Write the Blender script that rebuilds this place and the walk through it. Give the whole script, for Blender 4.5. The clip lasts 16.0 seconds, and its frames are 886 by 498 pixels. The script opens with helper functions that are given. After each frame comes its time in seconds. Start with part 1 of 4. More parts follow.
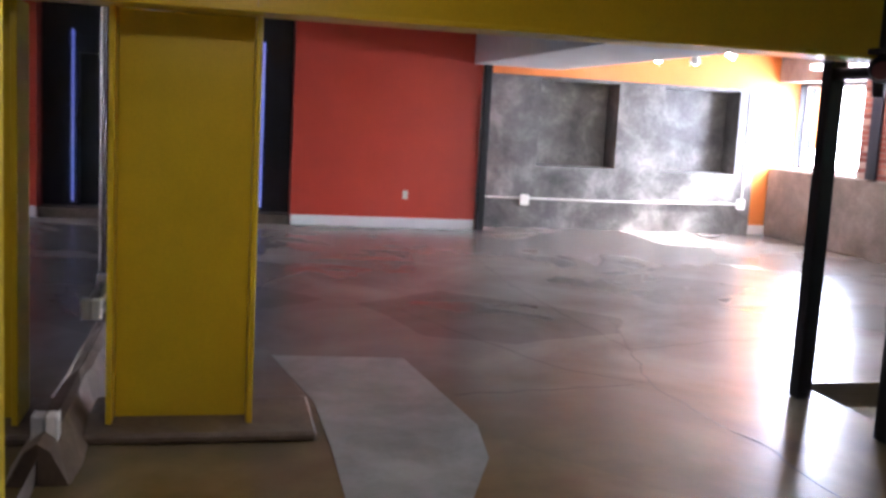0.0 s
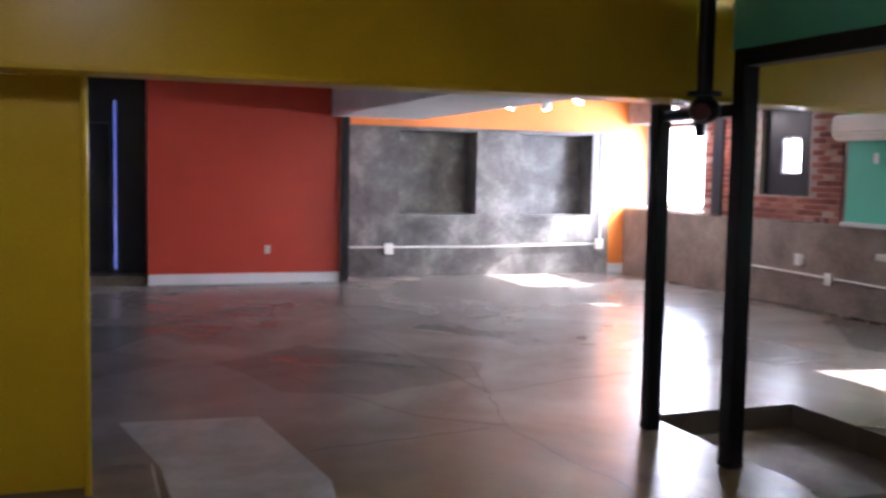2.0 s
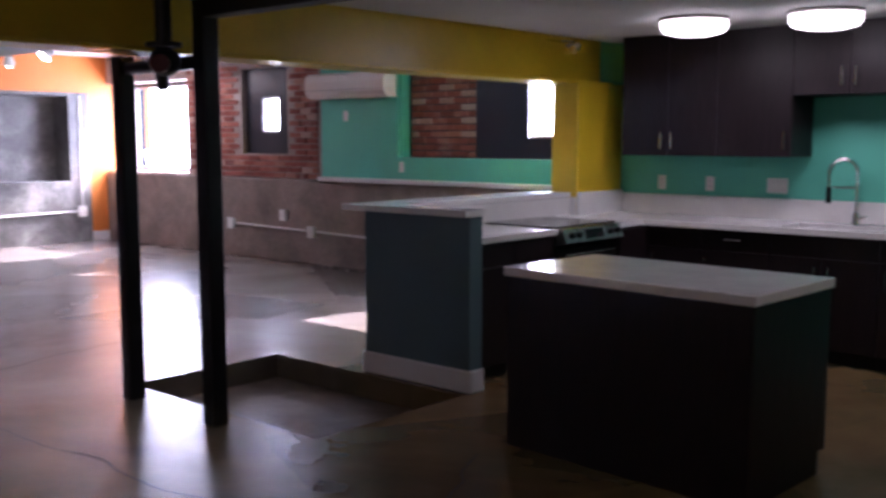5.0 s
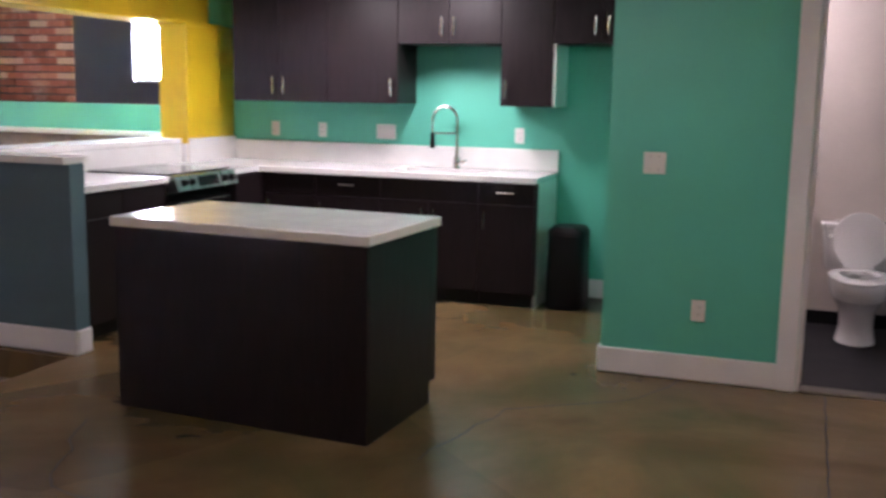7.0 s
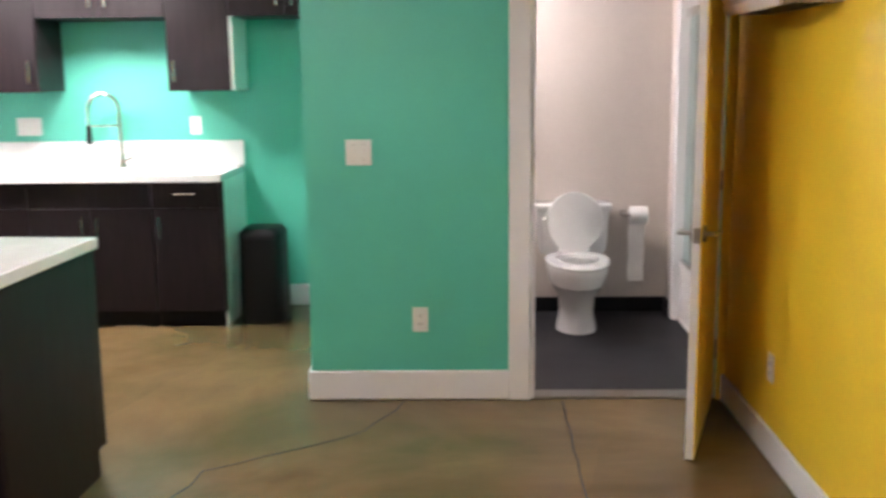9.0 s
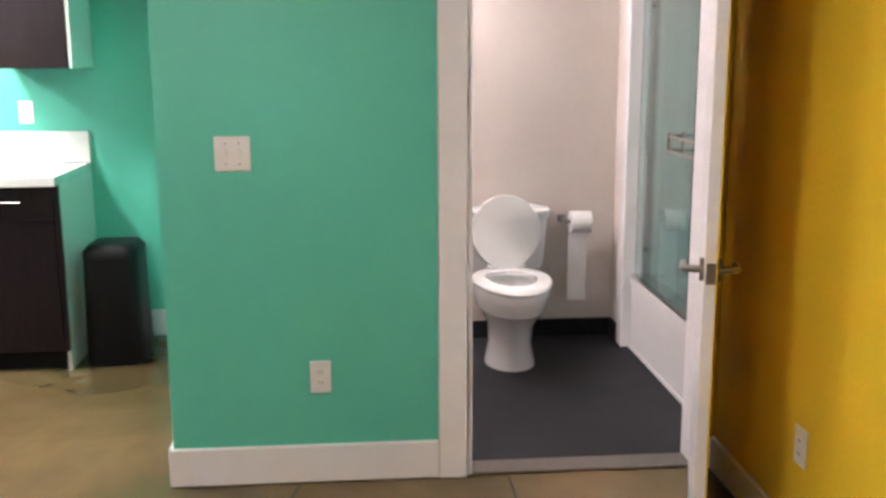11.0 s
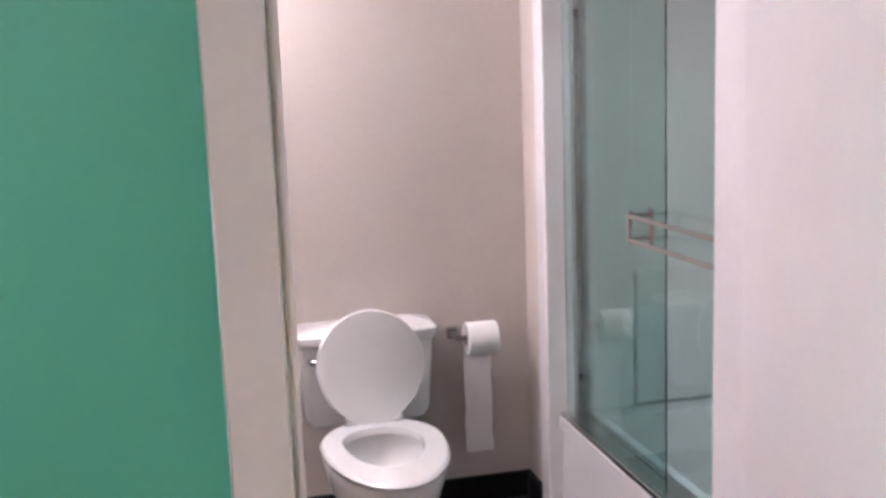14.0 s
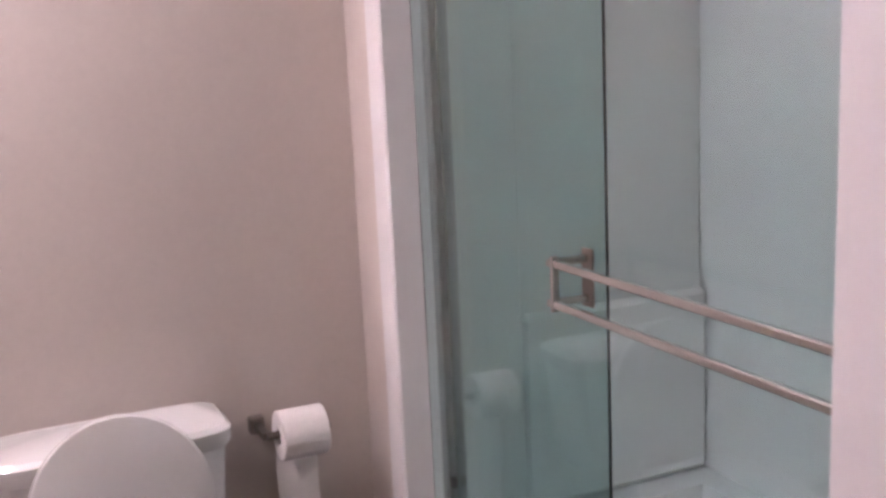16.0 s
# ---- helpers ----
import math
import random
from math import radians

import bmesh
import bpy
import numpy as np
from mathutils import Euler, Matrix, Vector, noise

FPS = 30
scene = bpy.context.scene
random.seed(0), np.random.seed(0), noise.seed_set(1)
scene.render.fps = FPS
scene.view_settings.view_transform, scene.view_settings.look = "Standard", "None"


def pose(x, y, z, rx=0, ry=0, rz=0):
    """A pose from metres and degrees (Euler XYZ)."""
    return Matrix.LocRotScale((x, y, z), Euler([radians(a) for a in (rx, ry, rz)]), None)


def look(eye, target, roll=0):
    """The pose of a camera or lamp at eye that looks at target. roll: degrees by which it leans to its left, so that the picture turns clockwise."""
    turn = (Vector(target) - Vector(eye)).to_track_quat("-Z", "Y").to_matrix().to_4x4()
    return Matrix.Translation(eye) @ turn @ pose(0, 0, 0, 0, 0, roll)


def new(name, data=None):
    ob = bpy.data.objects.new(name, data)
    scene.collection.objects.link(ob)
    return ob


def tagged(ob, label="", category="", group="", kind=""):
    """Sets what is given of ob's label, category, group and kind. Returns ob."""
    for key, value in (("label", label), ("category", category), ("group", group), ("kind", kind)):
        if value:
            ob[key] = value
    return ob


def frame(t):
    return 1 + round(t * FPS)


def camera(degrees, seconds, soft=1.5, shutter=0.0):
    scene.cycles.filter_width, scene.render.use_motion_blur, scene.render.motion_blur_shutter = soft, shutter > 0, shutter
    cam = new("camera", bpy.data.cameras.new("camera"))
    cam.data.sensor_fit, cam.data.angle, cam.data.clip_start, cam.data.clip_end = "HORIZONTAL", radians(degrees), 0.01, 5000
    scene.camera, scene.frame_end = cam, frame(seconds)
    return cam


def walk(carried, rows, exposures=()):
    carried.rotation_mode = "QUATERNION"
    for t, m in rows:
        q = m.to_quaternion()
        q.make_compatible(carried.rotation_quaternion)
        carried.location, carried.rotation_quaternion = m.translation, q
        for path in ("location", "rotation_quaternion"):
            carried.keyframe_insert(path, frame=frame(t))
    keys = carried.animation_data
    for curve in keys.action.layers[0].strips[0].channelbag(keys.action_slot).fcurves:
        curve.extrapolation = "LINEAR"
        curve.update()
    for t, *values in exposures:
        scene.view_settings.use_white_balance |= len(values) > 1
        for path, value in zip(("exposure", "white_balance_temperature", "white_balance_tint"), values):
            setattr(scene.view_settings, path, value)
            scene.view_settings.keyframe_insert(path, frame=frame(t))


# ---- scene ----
cam = camera(48.4, 16.0, soft=3.0, shutter=0.5)
EXPOSURES = [(0, 3.65, 5800, 22), (1.5, 3.55, 5700, 22), (2, 3.3, 5800, 23), (2.5, 2.6, 5600, 25), (3, 1.75, 5400, 28),
             (5.3, 2.75, 5700, 38), (6, 2.85, 5800, 40), (6.5, 3.5, 5900, 36), (7, 4.45, 6000, 30), (8, 4.4, 6000, 20), (8.5, 5.0, 6000, 18),
             (9, 5.4, 6100, 18), (10, 5.55, 6200, 18), (12.3, 5.35, 6000, 24), (14, 5.2, 5900, 27), (16, 4.83, 6200, 36)]
PATH = [
    (0, (0.202, -0.521, 1.63), (-1.73, -0.08, 1.362), 3.2),
    (0.5, (0.311, -0.466, 1.617), (-1.639, -0.077, 1.403), 2.2),
    (1, (0.333, -0.417, 1.62), (-1.611, 0.014, 1.433), 2.3),
    (1.5, (0.275, -0.411, 1.634), (-1.643, 0.133, 1.476), 1.5),
    (2, (0.25, -0.354, 1.64), (-1.624, 0.325, 1.481), 1.1),
    (2.5, (0.249, -0.284, 1.65), (-1.573, 0.525, 1.499), 0.3),
    (3, (0.203, -0.271, 1.623), (-1.534, 0.707, 1.458), 1.0),
    (5.5, (0.2, -0.084, 1.587), (-0.979, 1.514, 1.357), 0.0),
    (6, (0.21, -0.042, 1.583), (-0.807, 1.663, 1.339), 0.5),
    (6.5, (0.191, -0.014, 1.578), (-0.655, 1.776, 1.293), 0.6),
    (7, (0.159, -0.037, 1.549), (-0.498, 1.825, 1.235), 1.0),
    (7.5, (0.102, 0.071, 1.553), (-0.439, 1.971, 1.244), 1.0),
    (8, (0.088, 0.32, 1.565), (-0.332, 2.254, 1.276), 1.4),
    (8.5, (0.06, 0.548, 1.539), (-0.221, 2.495, 1.177), -0.9),
    (9, (-0.04, 0.841, 1.542), (-0.093, 2.809, 1.193), -0.6),
    (9.5, (-0.139, 1.059, 1.541), (-0.036, 3.015, 1.135), -1.3),
    (10, (-0.129, 1.387, 1.539), (0.0, 3.348, 1.172), -0.3),
    (12.5, (-0.128, 2.88, 1.485), (0.266, 4.787, 1.029), -2.2),
    (13, (-0.076, 3.189, 1.48), (0.44, 5.065, 1.018), -2.1),
    (13.5, (0.077, 3.516, 1.448), (0.542, 5.428, 1.092), -1.9),
    (14, (0.149, 3.794, 1.507), (0.596, 5.718, 1.193), -2.1),
    (14.5, (0.224, 4.251, 1.474), (0.808, 6.133, 1.133), -0.7),
    (15, (0.252, 4.395, 1.462), (1.009, 6.219, 1.149), -1.8),
    (15.5, (0.369, 4.694, 1.456), (1.186, 6.492, 1.139), -1.8),
    (16, (0.459, 4.913, 1.468), (1.261, 6.709, 1.107), -2.7),
]
walk(cam, [(t, look(eye, target, roll)) for t, eye, target, roll in PATH],
     exposures=EXPOSURES)

# ---- world, sun and large lights ----
world = bpy.data.worlds.new("sky")
scene.world = world
world.use_nodes = True
wn = world.node_tree.nodes
sky = wn.new("ShaderNodeTexSky")
sky.sky_type, sky.sun_disc = "NISHITA", False
SUN = Vector((0.15, 1.0, 0.75)).normalized()
sky.sun_elevation = math.asin(SUN.z)
sky.sun_rotation = math.atan2(SUN.x, SUN.y)
wn["Background"].inputs["Strength"].default_value = 0.05
world.node_tree.links.new(sky.outputs[0], wn["Background"].inputs["Color"])


POWER = 0.36


def lamp(name, kind, place, target, energy, colour, **more):
    data = bpy.data.lights.new(name, kind)
    data.energy, data.color = (energy if kind == "SUN" else energy * POWER), colour
    for key, value in more.items():
        if key == "size":
            data.size = value
        elif key == "size_y":
            data.size_y = value
        elif key == "shape":
            data.shape = value
        elif key == "angle":
            data.angle = value
        elif key == "radius":
            data.shadow_soft_size = value
        elif key == "spot":
            data.spot_size, data.spot_blend = value, 0.5
    ob = new(name, data)
    ob.matrix_world = look(place, target)
    return ob


lamp("sun", "SUN", SUN * 20, (0, 0, 0), 5.0, (1.0, 0.93, 0.82), angle=radians(0.5))
lamp("window_light", "AREA", (-13.02, 8.56, 1.75), (-13.02, 5.0, 0.9), 66, (0.84, 0.93, 1.0), shape="RECTANGLE", size=2.0, size_y=1.3)
lamp("window_light", "AREA", (-5.55, 8.40, 1.87), (-5.6, 5.0, 1.0), 28, (0.90, 0.96, 1.0), shape="RECTANGLE", size=0.95, size_y=0.5)
lamp("window_light", "AREA", (-10.245, 8.30, 1.92), (-10.2, 5.0, 1.0), 8, (0.90, 0.96, 1.0), shape="RECTANGLE", size=0.32, size_y=0.44)
WARM = (1.0, 0.93, 0.84)
for px, py in ((-3.1, 6.2), (-2.27, 6.4)):
    lamp("kitchen_light", "AREA", (px, py, 2.285), (px, py, 0), 2.6, WARM, shape="DISK", size=0.42)
lamp("bath_light", "POINT", (-0.25, 6.68, 2.22), (-0.25, 6.68, 0), 3.4, (1.0, 0.90, 0.86), radius=0.09)
lamp("hall_light", "AREA", (-0.85, 3.55, 2.285), (-0.85, 3.55, 0), 0.46, WARM, shape="DISK", size=0.42)
# unseen fill lamp, added to brighten the yellow column and nearby floor
lamp("entry_fill", "AREA", (-2.7, -0.4, 2.73), (-2.7, -0.4, 0), 2.2, WARM, shape="DISK", size=0.42)
for px, py, tx, ty in ((-12.95, 5.45, -14.1, 5.2), (-12.8, 5.95, -14.1, 6.4), (-11.4, 5.75, -11.8, 3.0)):
    lamp("spot_beam", "SPOT", (px, py, 2.5), (tx, ty, 0.9), 2, (1.0, 0.88, 0.7), radius=0.05, spot=radians(80))
for px, py in ((-11.8, 7.3), (-11.3, 7.55)):
    lamp("disc_beam", "AREA", (px, py, 2.5), (px, py, 0), 3, WARM, shape="DISK", size=0.3)


# ---- materials ----
def nodes_of(name):
    m = bpy.data.materials.new(name)
    m.use_nodes = True
    nt = m.node_tree
    return m, nt, nt.nodes["Principled BSDF"]


def ramp(nt, source, stops):
    r = nt.nodes.new("ShaderNodeValToRGB")
    while len(r.color_ramp.elements) < len(stops):
        r.color_ramp.elements.new(0.5)
    for e, (pos, c) in zip(r.color_ramp.elements, stops):
        e.position, e.color = pos, (*c, 1) if len(c) == 3 else c
    nt.links.new(source, r.inputs[0])
    return r.outputs[0]


def noise_tex(nt, scale, detail=5.0, rough=0.6, stretch=(1, 1, 1), distort=0.0):
    g = nt.nodes.new("ShaderNodeNewGeometry")
    mp = nt.nodes.new("ShaderNodeMapping")
    mp.inputs["Scale"].default_value = stretch
    n = nt.nodes.new("ShaderNodeTexNoise")
    n.inputs["Scale"].default_value, n.inputs["Detail"].default_value = scale, detail
    n.inputs["Roughness"].default_value, n.inputs["Distortion"].default_value = rough, distort
    nt.links.new(g.outputs["Position"], mp.inputs[0])
    nt.links.new(mp.outputs[0], n.inputs["Vector"])
    return n.outputs[0]


def mix(nt, a, b, fac, how="MIX"):
    n = nt.nodes.new("ShaderNodeMix")
    n.data_type, n.blend_type = "RGBA", how
    for value, k in ((fac, 0), (a, 6), (b, 7)):
        if hasattr(value, "is_output"):
            nt.links.new(value, n.inputs[k])
        elif k == 0:
            n.inputs[0].default_value = value
        else:
            n.inputs[k].default_value = (*value, 1)
    return n.outputs[2]


def bump(nt, bsdf, height, strength, distance=0.01):
    b = nt.nodes.new("ShaderNodeBump")
    b.inputs["Strength"].default_value, b.inputs["Distance"].default_value = strength, distance
    nt.links.new(height, b.inputs["Height"])
    nt.links.new(b.outputs[0], bsdf.inputs["Normal"])


def plain(name, colour, rough=0.5, metal=0.0, vary=0.08, big=1.3, fine=60, relief=0.08, spec=0.5, coat=0.0, stretch=(1, 1, 1)):
    m, nt, b = nodes_of(name)
    n1, n2 = noise_tex(nt, big, 4, 0.6, stretch), noise_tex(nt, fine, 3, 0.6, stretch)
    dark = tuple(c * (1 - 2 * vary) for c in colour)
    light = tuple(min(1, c * (1 + vary)) for c in colour)
    c1 = ramp(nt, n1, [(0.3, dark), (0.7, light)])
    c2 = ramp(nt, n2, [(0.3, (1 - vary,) * 3), (0.7, (1, 1, 1))])
    nt.links.new(mix(nt, c1, c2, 1.0, "MULTIPLY"), b.inputs["Base Color"])
    r = ramp(nt, n1, [(0.3, (max(0.02, rough * 0.85),) * 3), (0.7, (min(1, rough * 1.12),) * 3)])
    nt.links.new(r, b.inputs["Roughness"])
    b.inputs["Metallic"].default_value = metal
    b.inputs["Specular IOR Level"].default_value = spec
    b.inputs["Coat Weight"].default_value = coat
    if relief:
        bump(nt, b, n2, relief, 0.003)
    return m


def concrete_floor():
    """Stained, sealed concrete: soft mottling, slabs of slightly different tone and hairline cracks between some of them."""
    m, nt, b = nodes_of("polished_concrete")
    g = nt.nodes.new("ShaderNodeNewGeometry")
    base = ramp(nt, noise_tex(nt, 0.55, 6, 0.6, distort=0.6), [(0.32, (0.085, 0.046, 0.022)), (0.46, (0.152, 0.095, 0.042)), (0.58, (0.20, 0.136, 0.062)), (0.72, (0.145, 0.104, 0.056))])
    green = ramp(nt, noise_tex(nt, 0.8, 5, 0.55, distort=0.5), [(0.42, (0, 0, 0)), (0.62, (0.8, 0.8, 0.8))])
    c = mix(nt, base, (0.082, 0.074, 0.030), green)
    # greyer cement toward the big room
    sep = nt.nodes.new("ShaderNodeSeparateXYZ")
    nt.links.new(g.outputs["Position"], sep.inputs[0])
    rng = nt.nodes.new("ShaderNodeMapRange")
    rng.inputs["From Min"].default_value, rng.inputs["From Max"].default_value = -4.0, -6.2
    nt.links.new(sep.outputs["X"], rng.inputs["Value"])
    grey = ramp(nt, noise_tex(nt, 0.7, 5, 0.6, distort=0.5), [(0.3, (0.125, 0.107, 0.098)), (0.5, (0.185, 0.162, 0.148)), (0.7, (0.235, 0.212, 0.196))])
    c = mix(nt, c, grey, rng.outputs[0])
    # slabs with straight, slightly wandering edges
    nz = nt.nodes.new("ShaderNodeTexNoise")
    nz.inputs["Scale"].default_value, nz.inputs["Detail"].default_value = 2.4, 5
    nt.links.new(g.outputs["Position"], nz.inputs["Vector"])
    sc = nt.nodes.new("ShaderNodeVectorMath")
    sc.operation = "SCALE"
    sc.inputs["Scale"].default_value = 0.16
    nt.links.new(nz.outputs["Color"], sc.inputs[0])
    warp = nt.nodes.new("ShaderNodeVectorMath")
    nt.links.new(g.outputs["Position"], warp.inputs[0])
    nt.links.new(sc.outputs[0], warp.inputs[1])
    cells = []
    for feature in ("F1",):
        v = nt.nodes.new("ShaderNodeTexVoronoi")
        v.voronoi_dimensions, v.feature = "2D", feature
        v.inputs["Scale"].default_value = 0.62
        nt.links.new(warp.outputs[0], v.inputs["Vector"])
        cells.append(v)
    tone = nt.nodes.new("ShaderNodeSeparateColor")
    nt.links.new(cells[0].outputs["Color"], tone.inputs[0])
    slab = ramp(nt, tone.outputs[0], [(0.0, (0.66, 0.67, 0.66)), (0.4, (0.95, 0.96, 0.95)), (1.0, (1.10, 1.08, 1.05))])
    c = mix(nt, c, slab, 1.0, "MULTIPLY")
    nt.links.new(c, b.inputs["Base Color"])
    b.inputs["Roughness"].default_value = 0.27
    b.inputs["Specular IOR Level"].default_value = 0.32
    return m


def rough_concrete(name, tones, relief=0.5, rough=0.55, grain=True):
    m, nt, b = nodes_of(name)
    c = ramp(nt, noise_tex(nt, 1.5, 10, 0.7, distort=0.25), [(0.32, tones[0]), (0.5, tones[1]), (0.68, tones[2])])
    f = ramp(nt, noise_tex(nt, 24, 6, 0.7), [(0.3, (0.7,) * 3), (0.65, (1, 1, 1))])
    nt.links.new(mix(nt, c, f, 1.0, "MULTIPLY") if grain else c, b.inputs["Base Color"])
    if grain:
        nt.links.new(ramp(nt, noise_tex(nt, 2.5, 6), [(0.3, (rough * 0.7,) * 3), (0.7, (min(1, rough * 1.3),) * 3)]), b.inputs["Roughness"])
    else:
        b.inputs["Roughness"].default_value = rough
    if relief:
        bump(nt, b, noise_tex(nt, 9, 8, 0.7), relief, 0.015)
    return m


def brick_mat():
    m, nt, b = nodes_of("brick_red")
    info = nt.nodes.new("ShaderNodeObjectInfo")
    c = ramp(nt, info.outputs["Random"], [(0.0, (0.20, 0.055, 0.04)), (0.5, (0.33, 0.10, 0.07)), (0.85, (0.42, 0.17, 0.12)), (1.0, (0.5, 0.36, 0.3))])
    lime = ramp(nt, noise_tex(nt, 3.0, 8, 0.7), [(0.55, (0, 0, 0)), (0.72, (0.55,) * 3)])
    c = mix(nt, c, (0.5, 0.42, 0.38), lime)
    f = ramp(nt, noise_tex(nt, 60, 5, 0.7), [(0.3, (0.65,) * 3), (0.65, (1, 1, 1))])
    nt.links.new(mix(nt, c, f, 1.0, "MULTIPLY"), b.inputs["Base Color"])
    b.inputs["Roughness"].default_value = 0.85
    bump(nt, b, noise_tex(nt, 45, 6, 0.7), 0.6, 0.008)
    return m


def wood_mat(name, dark, light):
    m, nt, b = nodes_of(name)
    g = noise_tex(nt, 9, 8, 0.7, stretch=(6, 6, 0.5))
    nt.links.new(ramp(nt, g, [(0.3, dark), (0.7, light)]), b.inputs["Base Color"])
    nt.links.new(ramp(nt, g, [(0.3, (0.34,) * 3), (0.7, (0.5,) * 3)]), b.inputs["Roughness"])
    b.inputs["Specular IOR Level"].default_value = 0.22
    bump(nt, b, g, 0.08, 0.002)
    return m


def glass_mat(name, colour, rough=0.0):
    m, nt, b = nodes_of(name)
    b.inputs["Base Color"].default_value = (*colour, 1)
    b.inputs["Roughness"].default_value = rough
    b.inputs["Transmission Weight"].default_value = 1.0
    b.inputs["IOR"].default_value = 1.45
    return m


def glow_mat(name, colour, strength):
    m, nt, b = nodes_of(name)
    b.inputs["Base Color"].default_value = (0.8, 0.8, 0.8, 1)
    b.inputs["Emission Color"].default_value = (*colour, 1)
    b.inputs["Emission Strength"].default_value = strength
    return m


FLOOR = concrete_floor()
# cement grey, lightened to stand in for a pale floor reflection
PATCH_SHEEN = rough_concrete("patch_cement_sheen", [(0.20, 0.205, 0.195), (0.28, 0.285, 0.275), (0.36, 0.37, 0.36)], 0.0, 0.24, False)
PITC = rough_concrete("pit_concrete", [(0.08, 0.055, 0.04), (0.14, 0.10, 0.07), (0.2, 0.15, 0.11)])
PANEL = rough_concrete("troweled_cement", [(0.045, 0.043, 0.042), (0.13, 0.124, 0.12), (0.32, 0.305, 0.295)], 0.35, 0.42)
WAINS = rough_concrete("old_concrete", [(0.145, 0.112, 0.094), (0.245, 0.19, 0.16), (0.34, 0.272, 0.235)], 0.5, 0.7)
MORTAR = rough_concrete("mortar", [(0.22, 0.17, 0.15), (0.34, 0.27, 0.24), (0.45, 0.38, 0.34)], 0.6, 0.9)
BRICK = brick_mat()
RED = plain("red_orange_paint", (0.60, 0.062, 0.03), 0.45, vary=0.05, relief=0.1)
ORANGE = plain("orange_paint", (0.80, 0.24, 0.045), 0.45, vary=0.05, relief=0.1)
YELLOW = plain("yellow_paint", (0.90, 0.62, 0.03), 0.38, vary=0.05, relief=0.1)
STEEL_Y = plain("yellow_steel_paint", (0.72, 0.50, 0.012), 0.32, vary=0.09, relief=0.12)
MINT = plain("mint_green_paint", (0.11, 0.53, 0.40), 0.5, vary=0.04, relief=0.1)
SLATE = plain("slate_blue_paint", (0.085, 0.145, 0.17), 0.45, vary=0.06)
WHITE = plain("white_trim_paint", (0.80, 0.78, 0.80), 0.35, vary=0.03, relief=0.04)
CEIL = plain("white_ceiling_paint", (0.72, 0.71, 0.69), 0.8, vary=0.05, relief=0.15)
BATHW = plain("greige_wall_paint", (0.56, 0.51, 0.465), 0.45, vary=0.04)
BATHF = plain("dark_grey_vinyl", (0.017, 0.017, 0.020), 0.55, vary=0.2, fine=140, relief=0.1, spec=0.25)
BLACKW = plain("dark_navy_paint", (0.016, 0.019, 0.03), 0.4, vary=0.2)
BLACKS = plain("black_steel_paint", (0.007, 0.007, 0.010), 0.38, vary=0.2, relief=0.2, spec=0.3)
BLACKP = plain("black_plastic", (0.005, 0.005, 0.006), 0.5, vary=0.1, spec=0.25)
ESPR = wood_mat("espresso_wood", (0.007, 0.0045, 0.0055), (0.017, 0.0105, 0.012))
QUARTZ = plain("white_quartz", (0.80, 0.79, 0.78), 0.16, vary=0.03, big=6, fine=200, relief=0.0)
CHROME = plain("brushed_chrome", (0.72, 0.71, 0.69), 0.2, 1.0, vary=0.05, relief=0.0)
NICKEL = plain("satin_nickel", (0.33, 0.30, 0.27), 0.32, 1.0, vary=0.06, relief=0.0)
STAIN = plain("stainless_steel", (0.42, 0.42, 0.42), 0.3, 1.0, vary=0.06, stretch=(1, 30, 1), relief=0.05)
SINKS = plain("dark_sink_steel", (0.16, 0.16, 0.165), 0.4, 1.0, vary=0.08, relief=0.05)
CERAM = plain("white_porcelain", (0.83, 0.84, 0.83), 0.08, vary=0.015, relief=0.0, coat=0.4)
PLAST = plain("white_plastic", (0.78, 0.76, 0.73), 0.35, vary=0.03, relief=0.0)
ACPL = plain("aged_white_plastic", (0.72, 0.64, 0.60), 0.4, vary=0.03, relief=0.0)
PAPER = plain("tissue_paper", (0.85, 0.84, 0.82), 0.95, vary=0.04, fine=90, relief=0.25)
DARKGL = plain("black_cooktop_glass", (0.01, 0.01, 0.011), 0.06, vary=0.05, relief=0.0)
REDM = plain("red_valve_paint", (0.10, 0.012, 0.02), 0.4)
BLUEM = plain("blue_lamp_strip", (0.05, 0.09, 0.5), 0.4)
TUBW = plain("white_acrylic", (0.80, 0.80, 0.80), 0.16, vary=0.02, relief=0.0)
GLASS = glass_mat("clear_glass", (0.96, 0.98, 0.98))
SHGLASS = glass_mat("greenish_shower_glass", (0.70, 0.88, 0.86))
GLOW = glow_mat("lit_diffuser", (1.0, 0.93, 0.82), 0.9)
SPOTG = glow_mat("lit_bulb", (1.0, 0.88, 0.68), 8.0)
BLUEG = glow_mat("blue_glow", (0.12, 0.2, 0.9), 0.05)
MIRROR, _nt, _b = nodes_of("mirror_silver")
_b.inputs["Base Color"].default_value = (0.36, 0.37, 0.41, 1)
_b.inputs["Metallic"].default_value, _b.inputs["Roughness"].default_value = 1.0, 0.02
HOLE = plain("dark_slot", (0.02, 0.02, 0.02), 0.6, relief=0.0)


# ---- mesh helpers ----
def box(bm, x0, y0, z0, x1, y1, z1, bevel=0.0, seg=1):
    m = Matrix.Translation(((x0 + x1) / 2, (y0 + y1) / 2, (z0 + z1) / 2)) @ Matrix.Diagonal((abs(x1 - x0), abs(y1 - y0), abs(z1 - z0), 1))
    r = bmesh.ops.create_cube(bm, size=1.0, matrix=m)
    if bevel:
        edges = list({e for v in r["verts"] for e in v.link_edges})
        bmesh.ops.bevel(bm, geom=edges, offset=bevel, segments=seg, affect="EDGES", profile=0.5)
    return bm


def B(*a, **k):
    return box(bmesh.new(), *a, **k)


